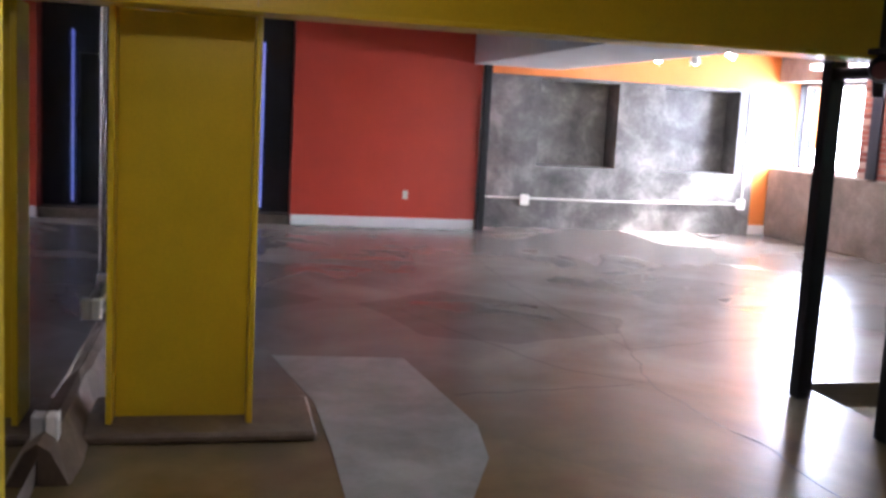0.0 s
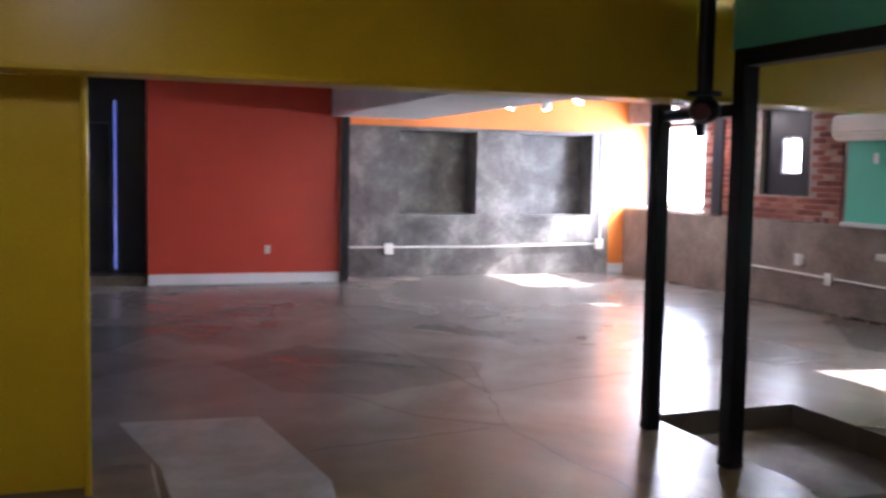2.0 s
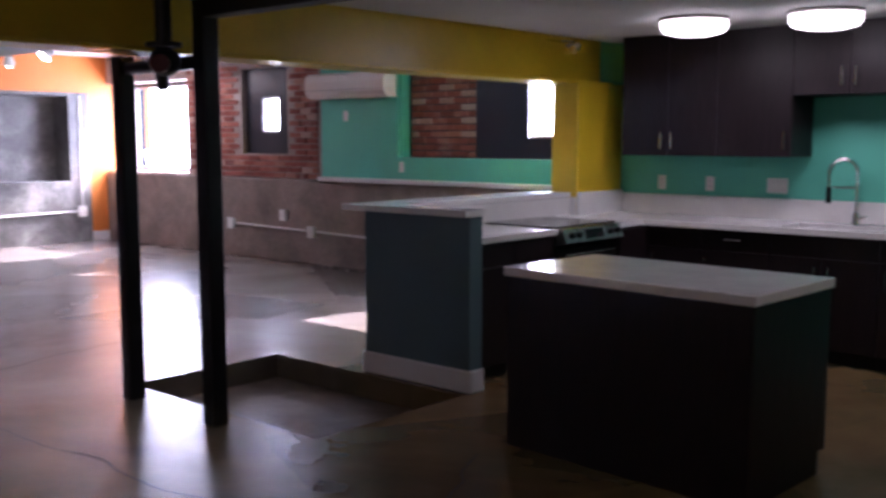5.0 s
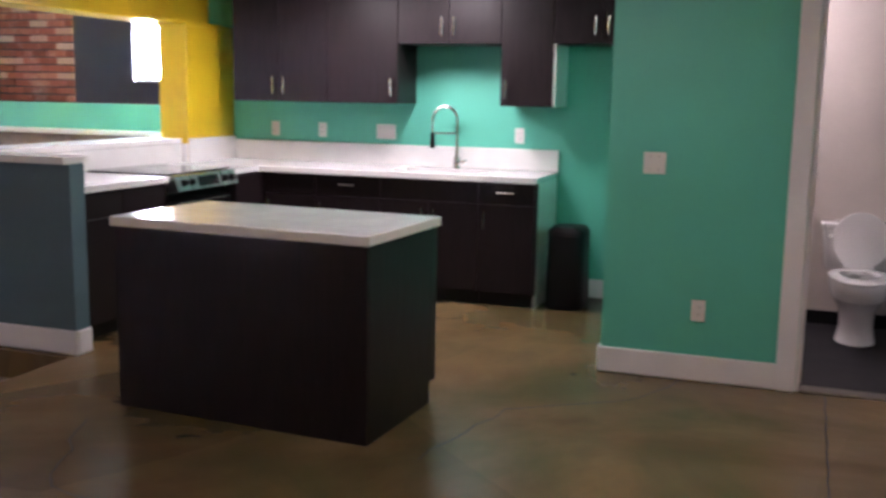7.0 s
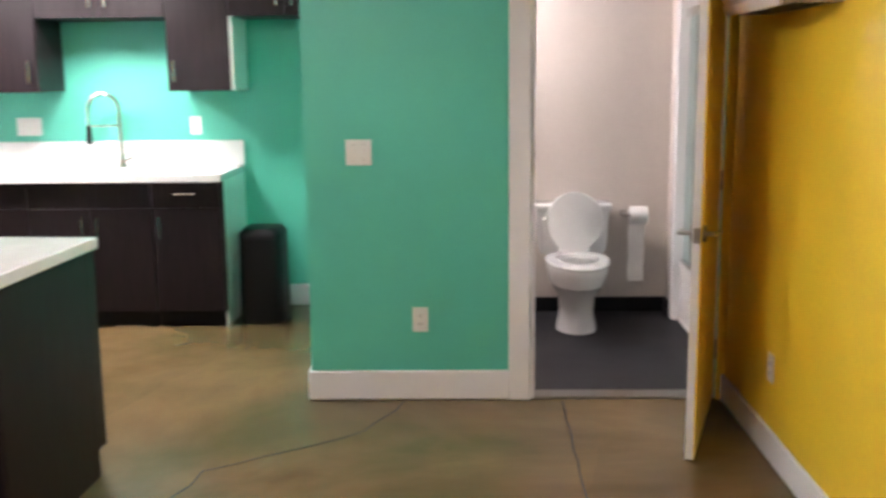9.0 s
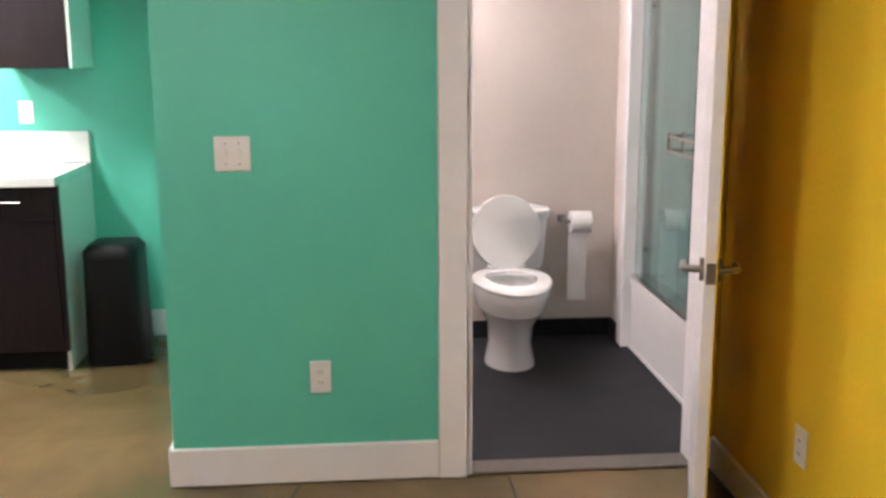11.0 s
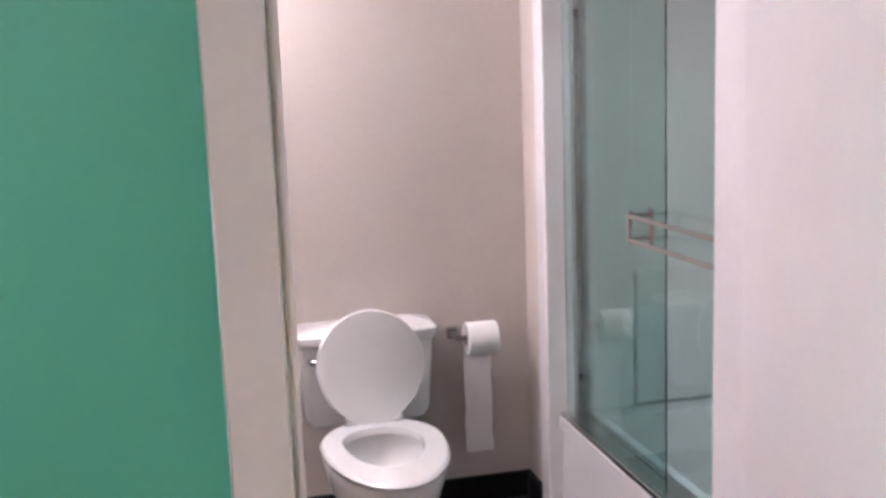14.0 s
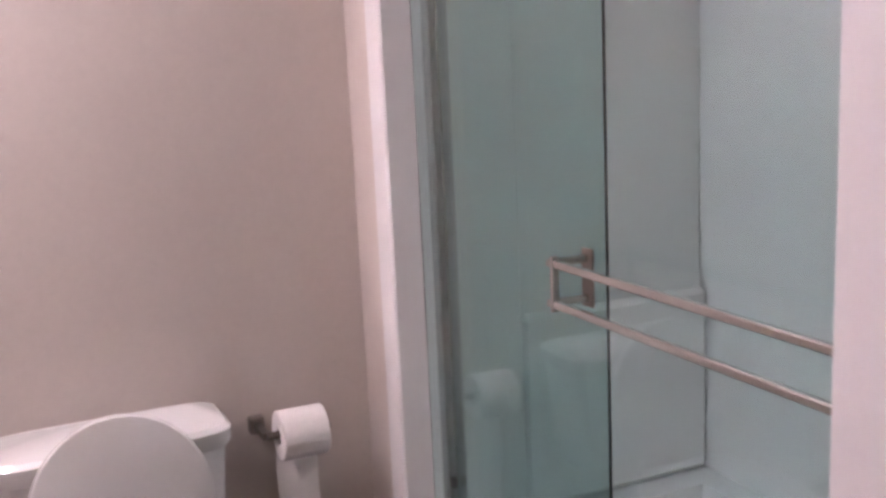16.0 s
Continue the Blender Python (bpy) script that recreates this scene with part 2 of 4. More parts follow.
def tube(bm, a, b, r, r2=None, n=16):
    a, b = Vector(a), Vector(b)
    q = (b - a).to_track_quat("Z", "Y").to_matrix().to_4x4()
    bmesh.ops.create_cone(bm, cap_ends=True, segments=n, radius1=r, radius2=r if r2 is None else r2,
                          depth=(b - a).length, matrix=Matrix.Translation((a + b) / 2) @ q)
    return bm


def T(a, b, r, r2=None, n=16):
    return tube(bmesh.new(), a, b, r, r2, n)


def ball(bm, c, r, s=(1, 1, 1)):
    bmesh.ops.create_uvsphere(bm, u_segments=18, v_segments=10, radius=r, matrix=Matrix.Translation(c) @ Matrix.Diagonal((*s, 1)))
    return bm


def sweep(bm, pts, r, n=10):
    """A round bar along a run of points."""
    pts = [Vector(p) for p in pts]
    rings = []
    for i, p in enumerate(pts):
        d = (pts[min(i + 1, len(pts) - 1)] - pts[max(i - 1, 0)]).normalized()
        side = d.cross(Vector((0.31, 0.17, 0.93)))
        side.normalize()
        up = d.cross(side)
        rings.append([bm.verts.new(p + r * (math.cos(k * 2 * math.pi / n) * side + math.sin(k * 2 * math.pi / n) * up)) for k in range(n)])
    for a, b in zip(rings, rings[1:]):
        for k in range(n):
            bm.faces.new((a[k], a[(k + 1) % n], b[(k + 1) % n], b[k]))
    bm.faces.new(rings[0])
    bm.faces.new(rings[-1])
    bmesh.ops.recalc_face_normals(bm, faces=bm.faces)
    return bm


def loft(bm, rings, cap=True):
    """Skin over closed rings of equal count."""
    vs = [[bm.verts.new(p) for p in ring] for ring in rings]
    n = len(vs[0])
    for a, b in zip(vs, vs[1:]):
        for k in range(n):
            bm.faces.new((a[k], a[(k + 1) % n], b[(k + 1) % n], b[k]))
    if cap:
        bm.faces.new(vs[0])
        bm.faces.new(vs[-1])
    bmesh.ops.recalc_face_normals(bm, faces=bm.faces)
    return bm


def oval(cx, cy, z, rx, ry, n=28, front=0.0, p=2.0):
    """A ring; front stretches the side toward -y, p squares it."""
    out = []
    for k in range(n):
        a = k * 2 * math.pi / n
        c, s = math.cos(a), math.sin(a)
        u = math.copysign(abs(c) ** (2 / p), c)
        w = math.copysign(abs(s) ** (2 / p), s)
        out.append((cx + rx * u, cy + ry * w * (1 + (front if s < 0 else 0)), z))
    return out


def link(name, bm, material, smooth=False):
    me = bpy.data.meshes.new(name)
    bm.to_mesh(me)
    bm.free()
    me.materials.append(material)
    if smooth:
        for p in me.polygons:
            p.use_smooth = True
        me.set_sharp_from_angle(angle=radians(40))
    return new(name, me)


def thing(name, place, label, category, group=""):
    ob = new(name)
    ob.location = place
    return tagged(ob, label, category, group)


def part(name, bm, material, parent, label="", smooth=False):
    """One mesh, given in world places, under a thing or part."""
    ob = link(name, bm, material, smooth)
    ob.parent = parent
    top = parent
    while top.parent:
        top = top.parent
    if parent is top:
        ob.matrix_parent_inverse = Matrix.Translation(top.location).inverted()
    if label:
        ob["label"] = label
    return ob


def fixed(name, bm, material, label="", category="", smooth=False):
    """A piece of the setting."""
    return tagged(link(name, bm, material, smooth), label, category, kind="structure")


def wall_with_holes(axis, at0, at1, u0, u1, z0, z1, holes=()):
    """A wall slab between at0 and at1 along x ('y' axis normal) or y ('x' axis normal), with (u0, u1, z0, z1) openings."""
    us = sorted({u0, u1, *[h[0] for h in holes], *[h[1] for h in holes]})
    zs = sorted({z0, z1, *[h[2] for h in holes], *[h[3] for h in holes]})
    us, zs = [u for u in us if u0 <= u <= u1], [z for z in zs if z0 <= z <= z1]
    bm = bmesh.new()
    solid = {}
    for i in range(len(us) - 1):
        for j in range(len(zs) - 1):
            cu, cz = (us[i] + us[i + 1]) / 2, (zs[j] + zs[j + 1]) / 2
            solid[i, j] = not any(h[0] < cu < h[1] and h[2] < cz < h[3] for h in holes)

    def P(u, z, w):
        return (u, w, z) if axis == "y" else (w, u, z)

    cache = {}

    def V(u, z, w):
        k = (round(u, 5), round(z, 5), w)
        if k not in cache:
            cache[k] = bm.verts.new(P(u, z, w))
        return cache[k]
    for (i, j), s in solid.items():
        if not s:
            continue
        a, b, c, d = us[i], us[i + 1], zs[j], zs[j + 1]
        for w in (at0, at1):
            bm.faces.new([V(a, c, w), V(b, c, w), V(b, d, w), V(a, d, w)])
        for (di, dj), (p, q) in (((-1, 0), ((a, c), (a, d))), ((1, 0), ((b, c), (b, d))), ((0, -1), ((a, c), (b, c))), ((0, 1), ((a, d), (b, d)))):
            if not solid.get((i + di, j + dj), False):
                bm.faces.new([V(*p, at0), V(*q, at0), V(*q, at1), V(*p, at1)])
    bmesh.ops.recalc_face_normals(bm, faces=bm.faces)
    return bm


# ---- structure ----
PIT = (-5.5, -3.7, 3.24, 4.44)


def slab_with_hole(x0, x1, y0, y1, z0, z1, hx0, hx1, hy0, hy1):
    bm = bmesh.new()
    xs, ys = (x0, hx0, hx1, x1), (y0, hy0, hy1, y1)
    grid = {(i, j, k): bm.verts.new((xs[i], ys[j], z)) for i in range(4) for j in range(4) for k, z in enumerate((z0, z1))}
    for i in range(3):
        for j in range(3):
            if (i, j) == (1, 1):
                continue
            for k in (0, 1):
                bm.faces.new([grid[i, j, k], grid[i + 1, j, k], grid[i + 1, j + 1, k], grid[i, j + 1, k]])
    ring = [(1, 1), (2, 1), (2, 2), (1, 2)]
    rim_run = [(0, 0), (1, 0), (2, 0), (3, 0), (3, 1), (3, 2), (3, 3), (2, 3), (1, 3), (0, 3), (0, 2), (0, 1)]
    for a, b in list(zip(ring, ring[1:] + ring[:1])) + list(zip(rim_run, rim_run[1:] + rim_run[:1])):
        bm.faces.new([grid[a[0], a[1], 0], grid[b[0], b[1], 0], grid[b[0], b[1], 1], grid[a[0], a[1], 1]])
    bmesh.ops.recalc_face_normals(bm, faces=bm.faces)
    return bm


fixed("floor", slab_with_hole(-15.2, 1.5, -1.6, 8.9, -0.25, 0, *PIT), FLOOR, "polished brown and grey stained concrete floor with cracks", "floor")
fixed("pit_floor", B(PIT[0] - 0.1, PIT[2] - 0.1, -0.30, PIT[1] + 0.1, PIT[3] + 0.1, -0.17), PITC, "sunken raw concrete pit floor beside the steel frame", "floor")
fixed("bath_floor_sill", B(0.27, 5.46, 0.0, 1.092, 5.529, 0.006), BATHF, "dark grey vinyl in the doorway", "floor")
fixed("bath_floor", B(-0.62, 5.53, 0.0, 2.2, 7.2, 0.006), BATHF, "dark grey vinyl bathroom floor", "floor")

# window wall: mortar backing with openings, wainscot in front
WIN1 = (-14.22, -12.0, 1.10, 2.45)
NICHE = (-10.75, -9.79, 1.40, 2.52)
REC2 = (-7.78, -4.95, 1.38, 2.40)
fixed("wall_north", wall_with_holes("y", 8.12, 8.50, -14.5, -4.64, 1.07, 2.95, [WIN1, NICHE, REC2]), MORTAR, "old brick wall with deep window recesses", "wall")
fixed("wall_north_base", B(-14.5, 8.08, 0, -4.64, 8.9, 1.075, bevel=0.012), WAINS, "bare concrete wainscot below the windows", "wall")
fixed("wall_north_outer", wall_with_holes("y", 8.502, 8.80, -14.5, -4.3, 1.07, 2.95,
      [(-14.2, -12.05, 1.12, 2.42), (-11.0, -9.8, 1.5, 2.4), (-7.3, -4.7, 1.42, 2.5)]), BLACKW, "dark back of the window recesses", "wall")
fixed("wall_mint_north", wall_with_holes("y", 8.085, 8.118, -9.1, -4.64, 1.12, 2.84, [REC2]), MINT, "mint green painted wall section", "wall")
fixed("recess_reveal", B(REC2[0] + 0.001, 8.119, REC2[2] + 0.001, REC2[0] + 0.022, 8.268, REC2[3]), MINT, "mint green painted recess side", "wall")
fixed("niche_back", wall_with_holes("y", 8.20, 8.23, NICHE[0] + 0.001, NICHE[1] - 0.001, NICHE[2], NICHE[3], [(-10.42, -10.07, 1.68, 2.15)]), BLACKW, "dark back panel in the window niche", "wall")
fixed("recess_back", wall_with_holes("y", 8.27, 8.30, REC2[0] + 0.001, REC2[1], REC2[2], REC2[3], [(-6.06, -5.02, 1.60, 2.34)]), BLACKW, "dark back panel around the recessed window", "wall")
fixed("wall_batten", B(-11.74, 8.055, 1.08, -11.52, 8.088, 2.85, bevel=0.004), BLACKW, "dark painted upright board on the brick wall", "trim")
fixed("ledge_trim", B(-9.12, 8.02, 1.075, -4.64, 8.12, 1.125, bevel=0.006), WHITE, "pale painted ledge on top of the wainscot", "trim")

# west end: red wall, cement panel with niches
fixed("wall_west_red", B(-14.1, 0.42, 0, -13.64, 3.08, 2.95), RED, "red orange painted wall", "wall")
N1, N2 = (4.14, 5.41, 0.96, 2.25), (6.16, 7.45, 0.95, 2.25)
fixed("wall_west_panel", wall_with_holes("x", -14.18, -14.62, 3.06, 7.78, 0, 2.28, [N1, N2]), PANEL, "troweled grey cement wall with two niches", "wall")
fixed("wall_west_panel_back", B(-14.74, 3.06, 0, -14.623, 7.78, 2.28), PANEL, "grey cement back of the niches", "wall")
fixed("wall_west_orange", B(-14.62, 3.06, 2.30, -14.20, 7.78, 2.95), ORANGE, "orange painted wall above the cement panel", "wall")
fixed("wall_west_corner", B(-14.74, 7.782, 0, -14.22, 8.9, 2.95), ORANGE, "orange painted corner wall by the window", "wall")
fixed("panel_cap", B(-14.5, 3.08, 2.281, -14.15, 7.79, 2.299), PANEL, "thin cap on the cement panel", "trim")
fixed("wall_west_dark", wall_with_holes("x", -14.0, -14.3, -1.6, 0.418, 0, 2.95, [(-0.95, -0.05, 0.14, 2.2)]), BLACKW, "dark navy wall with a doorway", "wall")
fixed("door_1", B(-14.28, -0.95, 0.14, -14.2, -0.05, 2.2, bevel=0.004), BLACKW, "closed dark door in the navy wall", "door")
fixed("door_step", B(-14.0, -1.2, 0, -13.66, 0.415, 0.14, bevel=0.01), PITC, "dark concrete step at the doorway", "step")
fixed("wall_west_outer", B(-15.0, -1.6, 0, -14.745, 8.9, 2.95), BLACKW, "outer wall", "wall")

# south mirror wall and the side behind the camera
fixed("wall_south", B(-14.6, -1.6, 0, 1.5, -1.25, 2.95), WAINS, "bare concrete wall carrying mirror panels", "wall")
fixed("wall_east", B(1.17, -1.6, 0, 1.5, 5.39, 2.95), YELLOW, "bright yellow painted wall", "wall")

# kitchen and bathroom walls
fixed("wall_kitchen", B(-4.63, 7.4, 0, -0.82, 7.7, 2.6), MINT, "mint green kitchen wall", "wall")
fixed("wall_partition", B(-0.80, 5.462, 0, -0.70, 7.7, 2.6), MINT, "mint green end of the bathroom partition", "wall")
DOOR = (0.25, 1.13, 0.0, 2.09)
fixed("wall_bath_front", wall_with_holes("y", 5.398, 5.46, -0.80, 1.5, 0, 2.6, [(DOOR[0], DOOR[1], -0.1, DOOR[3])]), MINT, "mint green wall with the bathroom doorway", "wall")
fixed("wall_bath_inside", wall_with_holes("y", 5.463, 5.52, -0.695, 2.2, 0, 2.6, [(DOOR[0], DOOR[1], -0.1, DOOR[3])]), BATHW, "greige inner face of the bathroom wall", "wall")
fixed("wall_bath_back", B(-0.695, 7.16, 0, 2.4, 7.4, 2.6), BATHW, "greige bathroom back wall", "wall")
fixed("wall_bath_left", B(-0.695, 5.523, 0, -0.6, 7.155, 2.6), BATHW, "greige bathroom side wall", "wall")
fixed("wall_bath_stub", B(1.237, 6.988, 0, 2.1, 7.158, 2.6), BATHW, "greige stub wall at the end of the bathtub", "wall")
fixed("wall_bath_right", B(2.1, 5.525, 0, 2.4, 7.158, 2.6), TUBW, "white tub surround wall", "wall")
fixed("surround_end", B(1.332, 6.94, 0.36, 2.1, 6.986, 2.0, bevel=0.004), TUBW, "white acrylic end panel of the tub surround", "wall")
fixed("surround_column", B(1.332, 6.90, 0.386, 1.55, 6.939, 2.0, bevel=0.006), TUBW, "white moulded upright of the tub surround", "wall")
fixed("surround_ledge", B(1.5505, 6.902, 0.386, 2.098, 6.939, 0.88, bevel=0.015), TUBW, "white moulded soap ledge of the tub surround", "wall")
fixed("ceiling_bath", B(-0.69, 5.40, 2.45, 2.4, 7.4, 2.52), CEIL, "white bathroom ceiling", "ceiling")
fixed("ceiling_kitchen", B(-4.48, 3.16, 2.42, 1.168, 5.396, 2.6), CEIL, "white kitchen ceiling", "ceiling")
fixed("ceiling_kitchen_back", B(-4.48, 5.398, 2.42, -0.802, 7.398, 2.6), CEIL, "white kitchen ceiling", "ceiling")
fixed("ceiling_main", B(-15.0, -1.6, 2.86, 1.5, 8.9, 3.0), CEIL, "white ceiling of the open room", "ceiling")
fixed("soffit_green", B(-4.44, 3.04, 2.337, 1.168, 3.158, 2.858), MINT, "green painted drop above the steel lintel", "wall")
fixed("soffit_white", B(-13.638, 2.95, 2.38, -8.2, 4.25, 2.858, bevel=0.004), CEIL, "white boxed soffit below the ceiling", "ceiling")
fixed("roof_slab", B(-15.3, -1.7, 3.02, 2.6, 9.2, 3.2), CEIL, "roof slab", "roof")
fixed("ground", B(-160, 9.0, -0.6, 60, 90, -0.3), WAINS, "pale ground outside the windows", "ground")

# half wall of the kitchen and its base
fixed("half_wall", B(-4.62, 4.635, 0, -4.47, 6.70, 1.11), SLATE, "slate blue half wall behind the counter", "wall")
fixed("half_wall_end", B(-4.62, 4.51, 0, -3.695, 4.632, 1.11), SLATE, "slate blue end of the kitchen half wall", "wall")


def base(name, x0, y0, x1, y1, h=0.14):
    return fixed(name, B(x0, y0, 0.001, x1, y1, h, bevel=0.006), WHITE, "white painted baseboard", "baseboard")


base("baseboard", -4.635, 4.49, -3.675, 4.508, 0.145)
base("baseboard", -3.693, 4.509, -3.675, 4.632, 0.145)
base("baseboard", -13.638, 0.42, -13.615, 3.08, 0.15)
base("baseboard", -14.218, 7.785, -14.19, 8.078, 0.15)
base("baseboard", -0.815, 5.38, 0.155, 5.397, 0.145)
base("baseboard", -0.818, 5.399, -0.802, 7.38, 0.145)
base("baseboard", -1.50, 7.38, -0.82, 7.398, 0.145)
base("baseboard", 1.15, -1.2, 1.168, 5.37, 0.13)
fixed("baseboard", B(-0.59, 7.14, 0.007, 1.235, 7.158, 0.10), BLACKP, "black vinyl cove base", "baseboard")
fixed("baseboard", B(1.219, 6.99, 0.007, 1.235, 7.138, 0.10), BLACKP, "black vinyl cove base", "baseboard")

# door casing, jamb and threshold
fixed("casing", B(0.145, 5.376, 0, 0.248, 5.397, 2.185, bevel=0.004), WHITE, "white door casing", "trim")
fixed("casing", B(0.249, 5.376, 2.092, 1.129, 5.397, 2.185, bevel=0.004), WHITE, "white door casing", "trim")
fixed("casing", B(1.131, 5.376, 0, 1.169, 5.397, 2.185, bevel=0.004), YELLOW, "yellow painted door casing", "trim")
fixed("jamb", B(0.251, 5.40, 0, 0.268, 5.54, 2.088), WHITE, "white door jamb", "trim")
fixed("jamb", B(1.093, 5.40, 0, 1.129, 5.525, 2.088, bevel=0.003), WHITE, "white door jamb", "trim")
fixed("jamb", B(0.269, 5.40, 2.07, 1.092, 5.54, 2.088), WHITE, "white door head jamb", "trim")
fixed("jamb", B(0.262, 5.545, 0.007, 0.28, 5.56, 2.06), WHITE, "white door stop", "trim")
fixed("threshold", B(0.27, 5.39, 0.001, 1.092, 5.50, 0.012, bevel=0.003), NICKEL, "metal threshold strip", "trim")
fixed("strike_plate", B(0.2685, 5.44, 0.88, 0.272, 5.47, 0.95), NICKEL, "satin nickel strike plate", "hardware")
fixed("tub_jamb", B(1.222, 6.90, 0.007, 1.33, 6.985, 2.1, bevel=0.006), TUBW, "white acrylic jamb at the tub end", "trim")

# ---- steelwork ----
beam = thing("steel_beam", (-4.64, 3.4, 2.05), "yellow painted steel beam spanning the room on two columns", "beam")
part("web", B(-4.66, -1.24, 2.078, -4.62, 8.07, 2.857), STEEL_Y, beam)
part("flange", B(-4.79, -1.24, 2.052, -4.49, 8.07, 2.077, bevel=0.004), STEEL_Y, beam)
for by in (-0.05, 0.0):
    part("bolt", T((-4.655, by + 0.12, 2.34), (-4.60, by + 0.12, 2.34), 0.014, n=6), STEEL_Y, beam)

col = thing("steel_column", (-4.78, -0.69, 0.05), "yellow painted H-section steel column on a concrete pad", "column")
part("flange", B(-4.95, -1.045, 0.05, -4.66, -1.015, 2.05, bevel=0.004), STEEL_Y, col)
part("flange", B(-4.95, -0.375, 0.05, -4.66, -0.345, 2.05, bevel=0.004), STEEL_Y, col)
part("web", B(-4.83, -1.013, 0.05, -4.80, -0.377, 2.05), STEEL_Y, col)
part("stiffener", B(-4.61, -1.045, 2.30, -4.50, -1.015, 2.856), STEEL_Y, col)
part("stiffener", B(-4.61, -0.375, 2.08, -4.52, -0.352, 2.856), STEEL_Y, col)
fixed("column_pad", B(-5.15, -1.22, 0.001, -4.50, -0.03, 0.05, bevel=0.015), PITC, "low rough concrete pad under the column", "pad")

col2 = thing("steel_column", (-4.52, 7.0, 0), "boxed yellow steel column at the end of the counter", "column")
part("shaft", B(-4.645, 6.71, 0.0, -4.385, 7.398, 2.05, bevel=0.006), STEEL_Y, col2)
part("cap_plate", B(-4.66, 6.70, 2.03, -4.37, 7.397, 2.0505), STEEL_Y, col2)

fr = thing("steel_frame", (-4.76, 3.06, 0), "black steel posts and lintel framing the pit", "frame")
part("post", B(-5.23, 3.01, 0.001, -5.13, 3.11, 2.08, bevel=0.006), BLACKS, fr)
part("post", B(-4.39, 3.01, 0.001, -4.28, 3.11, 2.335, bevel=0.006), BLACKS, fr)
part("rail", B(-5.13, 3.03, 1.97, -4.39, 3.09, 2.04, bevel=0.004), BLACKS, fr)
part("lintel", B(-4.28, 3.0, 2.235, 1.168, 3.12, 2.33, bevel=0.006), BLACKS, fr)

vp = thing("riser_valve", (-4.66, 3.0, 2.0), "dark pipe riser with a flanged valve hanging above the pit", "valve")
part("pipe", T((-4.43, 2.86, 2.06), (-4.43, 2.86, 2.86), 0.045), BLACKS, vp, smooth=True)
part("body", ball(bmesh.new(), (-4.44, 2.87, 2.0), 0.085, (1.1, 1, 0.9)), BLACKS, vp, smooth=True)
part("flange", T((-4.43, 2.86, 2.075), (-4.43, 2.86, 2.10), 0.095, n=24), BLACKS, vp)
part("handwheel", T((-4.37, 2.80, 1.98), (-4.355, 2.785, 1.985), 0.05, n=24), REDM, vp, "red painted handwheel")
part("drain", T((-4.62, 2.97, 1.86), (-4.62, 2.97, 1.99), 0.03, 0.045), BLACKS, vp, smooth=True)
part("branch_pipe", T((-4.95, 2.96, 1.995), (-4.45, 2.95, 1.995), 0.028), BLACKS, vp, smooth=True)

cp = tagged(link("corner_post", B(-13.66, 3.09, 0.001, -13.54, 3.20, 2.38, bevel=0.006), BLACKS), "slim black steel post at the end of the red wall", "post")

# ---- mirrors, cables and boxes along the south wall ----
for mx0, mx1 in ((-13.9, -9.6), (-9.58, -6.2), (-6.18, -3.2)):
    mm = thing("wall_mirror", ((mx0 + mx1) / 2, -1.24, 0.16), "tall frameless mirror panel fixed to the wall", "mirror", "mirrors on the wall")
    part("glass_sheet", B(mx0, -1.249, 0.12, mx1, -1.243, 2.4), MIRROR, mm)
tagged(link("yellow_pilaster", B(-3.17, -1.249, 0.0, -2.8, -1.20, 2.85, bevel=0.004), STEEL_Y), "yellow painted pilaster beside the mirror", "pilaster")


def conduit_box(c, normal, label="white surface mounted outlet box", size=0.11, group="outlet boxes"):
    """An outlet box on a wall: body, faceplate and two sockets."""
    x, y, z = c
    t = thing("outlet_box", c, label, "outlet", group)
    nx, ny = normal
    ux, uy = -ny, nx

    def slab(w, h, d0, d1, dz=0.0, bev=0.0):
        xs = [x + nx * d + ux * s * w for d in (d0, d1) for s in (-1, 1)]
        ys = [y + ny * d + uy * s * w for d in (d0, d1) for s in (-1, 1)]
        return B(min(xs), min(ys), z + dz - h, max(xs), max(ys), z + dz + h, bevel=bev)
    part("body", slab(size * 0.42, size * 0.52, 0.0, 0.045, bev=0.004), PLAST, t)
    part("faceplate", slab(size * 0.46, size * 0.56, 0.0455, 0.051, bev=0.002), PLAST, t)
    for dz in (-0.022, 0.022):
        part("socket", slab(0.014, 0.013, 0.0512, 0.054, dz, 0.003), PLAST, t)
    return t


